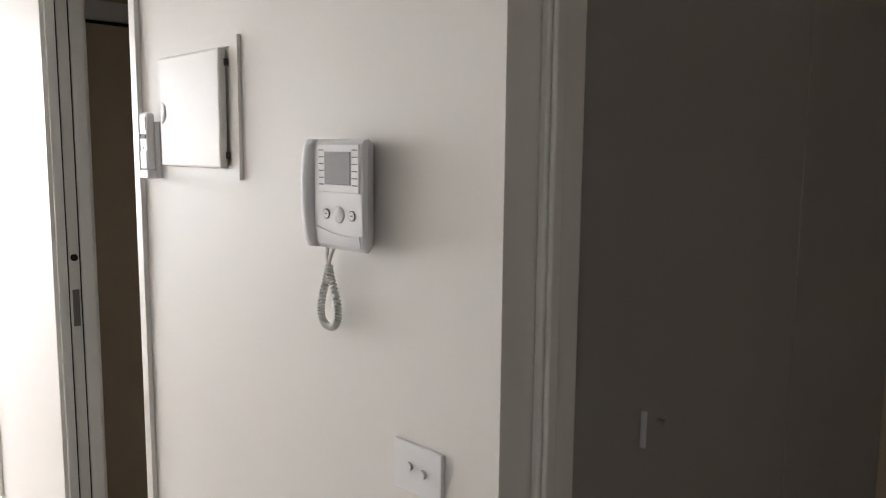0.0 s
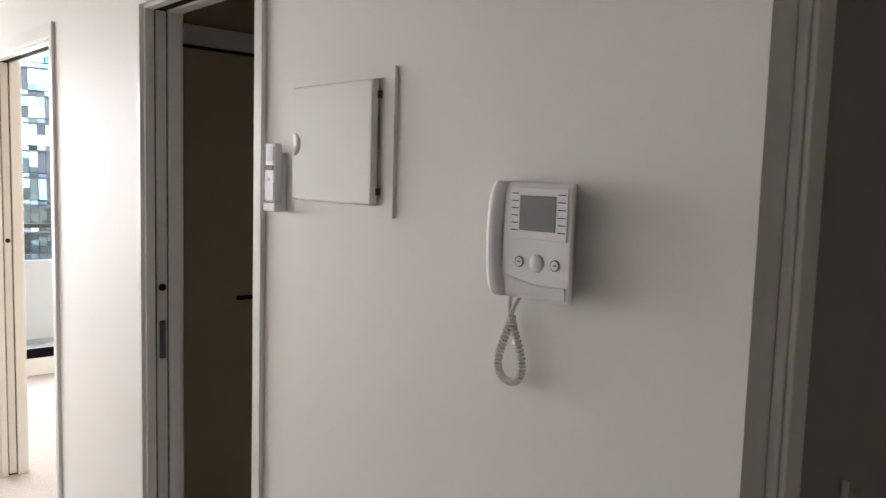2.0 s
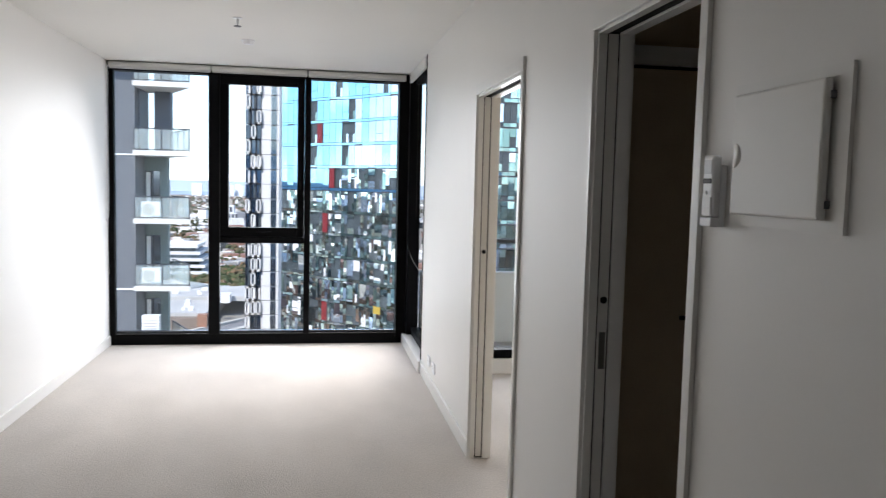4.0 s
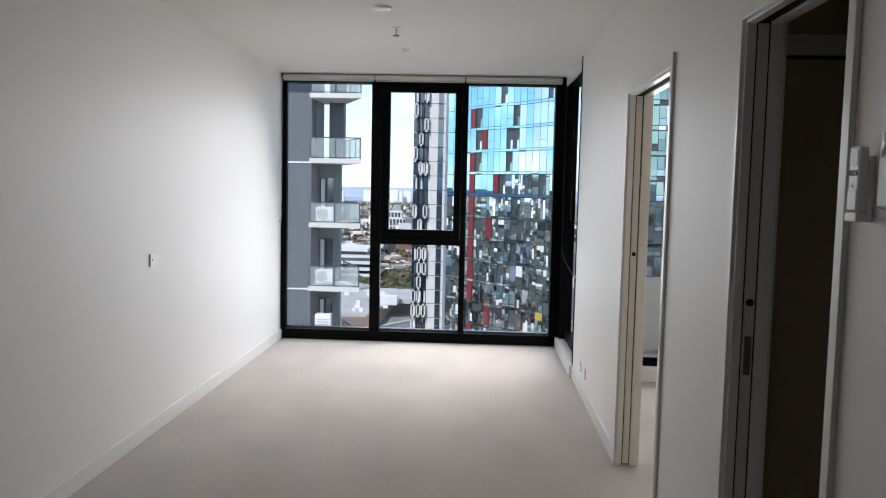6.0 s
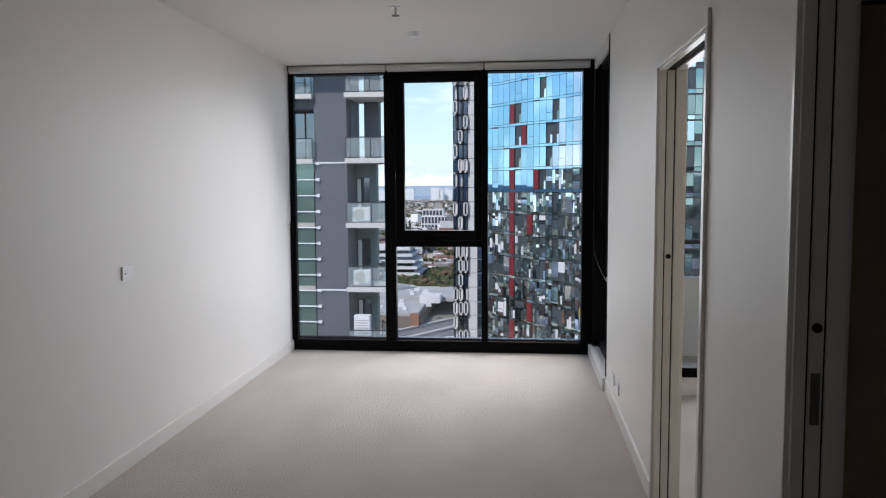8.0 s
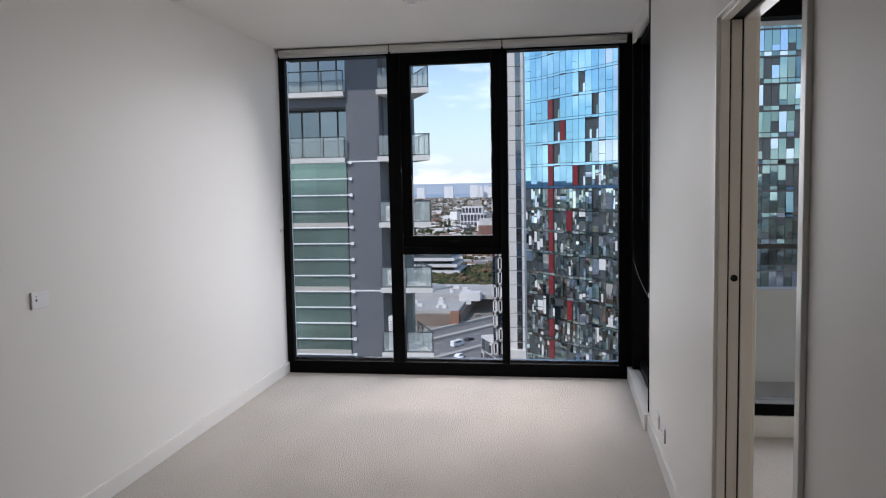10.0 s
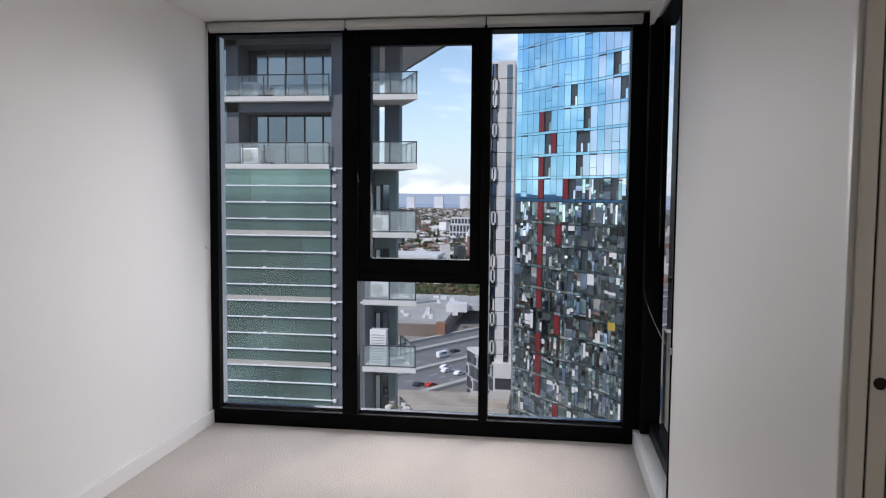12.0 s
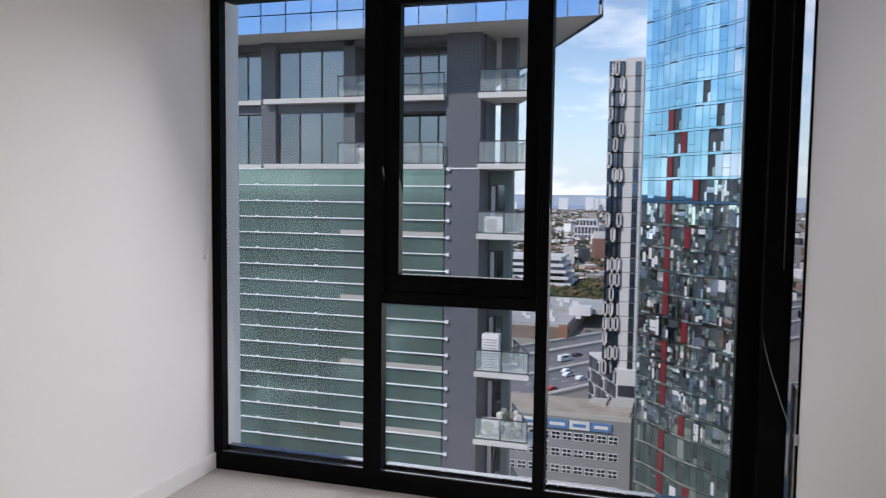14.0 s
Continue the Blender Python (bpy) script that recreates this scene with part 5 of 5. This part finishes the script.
for i in range(9000):
    a = rnd.uniform(0, 2 * math.pi)
    d = 110 + 3100 * rnd.random() ** 1.6
    x, y = d * math.sin(a), d * math.cos(a)
    if -125 < x < 60 and 20 < y < 540:
        continue
    off = (Vector((x, y, 0)) - RM).dot(RN)
    if -34 < off < 46:
        continue
    w, l = rnd.uniform(5, 14), rnd.uniform(6, 22)
    h = rnd.uniform(4, 9) if rnd.random() < 0.85 else rnd.uniform(10, 26)
    if y < 0:
        w, l = w * rnd.uniform(0.8, 1.6), l * rnd.uniform(0.8, 1.6)
        if rnd.random() < 0.2:
            h = rnd.uniform(12, 34)
    city.box(x - w / 2, y - l / 2, GZ, x + w / 2, y + l / 2, GZ + h, rnd.choice((0.2, 0.25, 0.3, 1.0)))
for i in range(5500):
    a = rnd.uniform(-0.30, 0.02)
    d = 560 + 2700 * rnd.random() ** 1.3
    x, y = d * math.sin(a), d * math.cos(a)
    if -34 < (Vector((x, y, 0)) - RM).dot(RN) < 46:
        continue
    w, l = rnd.uniform(4, 9), rnd.uniform(5, 12)
    city.box(x - w / 2, y - l / 2, GZ, x + w / 2, y + l / 2, GZ + rnd.uniform(3, 7), rnd.choice((0.2, 0.3, 1.0)))
tagged(city.make("city_blocks", CITY), "low houses, sheds and offices spread over the city", "city", kind="stuff")

ico = bmesh.new()
bmesh.ops.create_icosphere(ico, subdivisions=1, radius=1)
ico_v = np.array([v.co[:] for v in ico.verts])
ico_f = np.array([[v.index for v in f.verts] for f in ico.faces])
ico.free()
rng = np.random.default_rng(7)
verts, faces, count = [], [], 0


def clump(x, y, z, r):
    global count
    jit = 1 + rng.uniform(-0.35, 0.35, (len(ico_v), 1))
    verts.append(ico_v * jit * np.array((r, r, r * 0.8)) + (x, y, z))
    faces.append(ico_f + count)
    count += len(ico_v)


for i in range(8200):
    kind = rng.random()
    if kind > 0.62:
        a = rng.uniform(-0.30, 0.02)
        d = 560 + 2500 * rng.random() ** 1.2
        x, y = d * math.sin(a), d * math.cos(a)
    elif kind < 0.12:
        x, y = rng.uniform(-110, -20), rng.uniform(414, 468)
    elif kind < 0.17:
        x, y = rng.uniform(-62, -40), rng.uniform(480, 520)
    else:
        a = rng.uniform(0, 2 * math.pi)
        d = 150 + 2700 * rng.random() ** 1.4
        x, y = d * math.sin(a), d * math.cos(a)
        if -130 < x < 60 and 20 < y < 545:
            continue
        if -34 < (Vector((x, y, 0)) - RM).dot(RN) < 46:
            continue
    size = rng.uniform(2.0, 4.2)
    for j in range(5):
        clump(x + rng.normal(0, size * 0.6), y + rng.normal(0, size * 0.6), GZ + size * rng.uniform(0.5, 1.9), size * rng.uniform(0.35, 0.75))
me = bpy.data.meshes.new("trees")
me.from_pydata(np.concatenate(verts).tolist(), [], np.concatenate(faces).tolist())
me.materials.append(LEAF)
tagged(new("street_trees", me), "grey-green and autumn-brown tree crowns over the suburbs", "trees", kind="stuff")

# ---- water and far land ----
structure("water", boxes((-4000, 3650, GZ + 0.1, 1500, 4880, GZ + 0.3)), WATER, "strip of blue bay water", "water")
bm = bmesh.new()
ring = []
for i in range(181):
    a = 2 * math.pi * i / 180
    top = 3 + 5 * noise.noise((i * 0.21, 0.0, 1.7))
    ring.append((bm.verts.new((4850 * math.sin(a), 4850 * math.cos(a), GZ - 1)), bm.verts.new((4850 * math.sin(a), 4850 * math.cos(a), top))))
for (a0, a1), (b0, b1) in zip(ring, ring[1:]):
    bm.faces.new((a0, b0, b1, a1))
structure("backdrop", bm, FARLAND, "far shore and low hills with haze in their colour", "horizon")
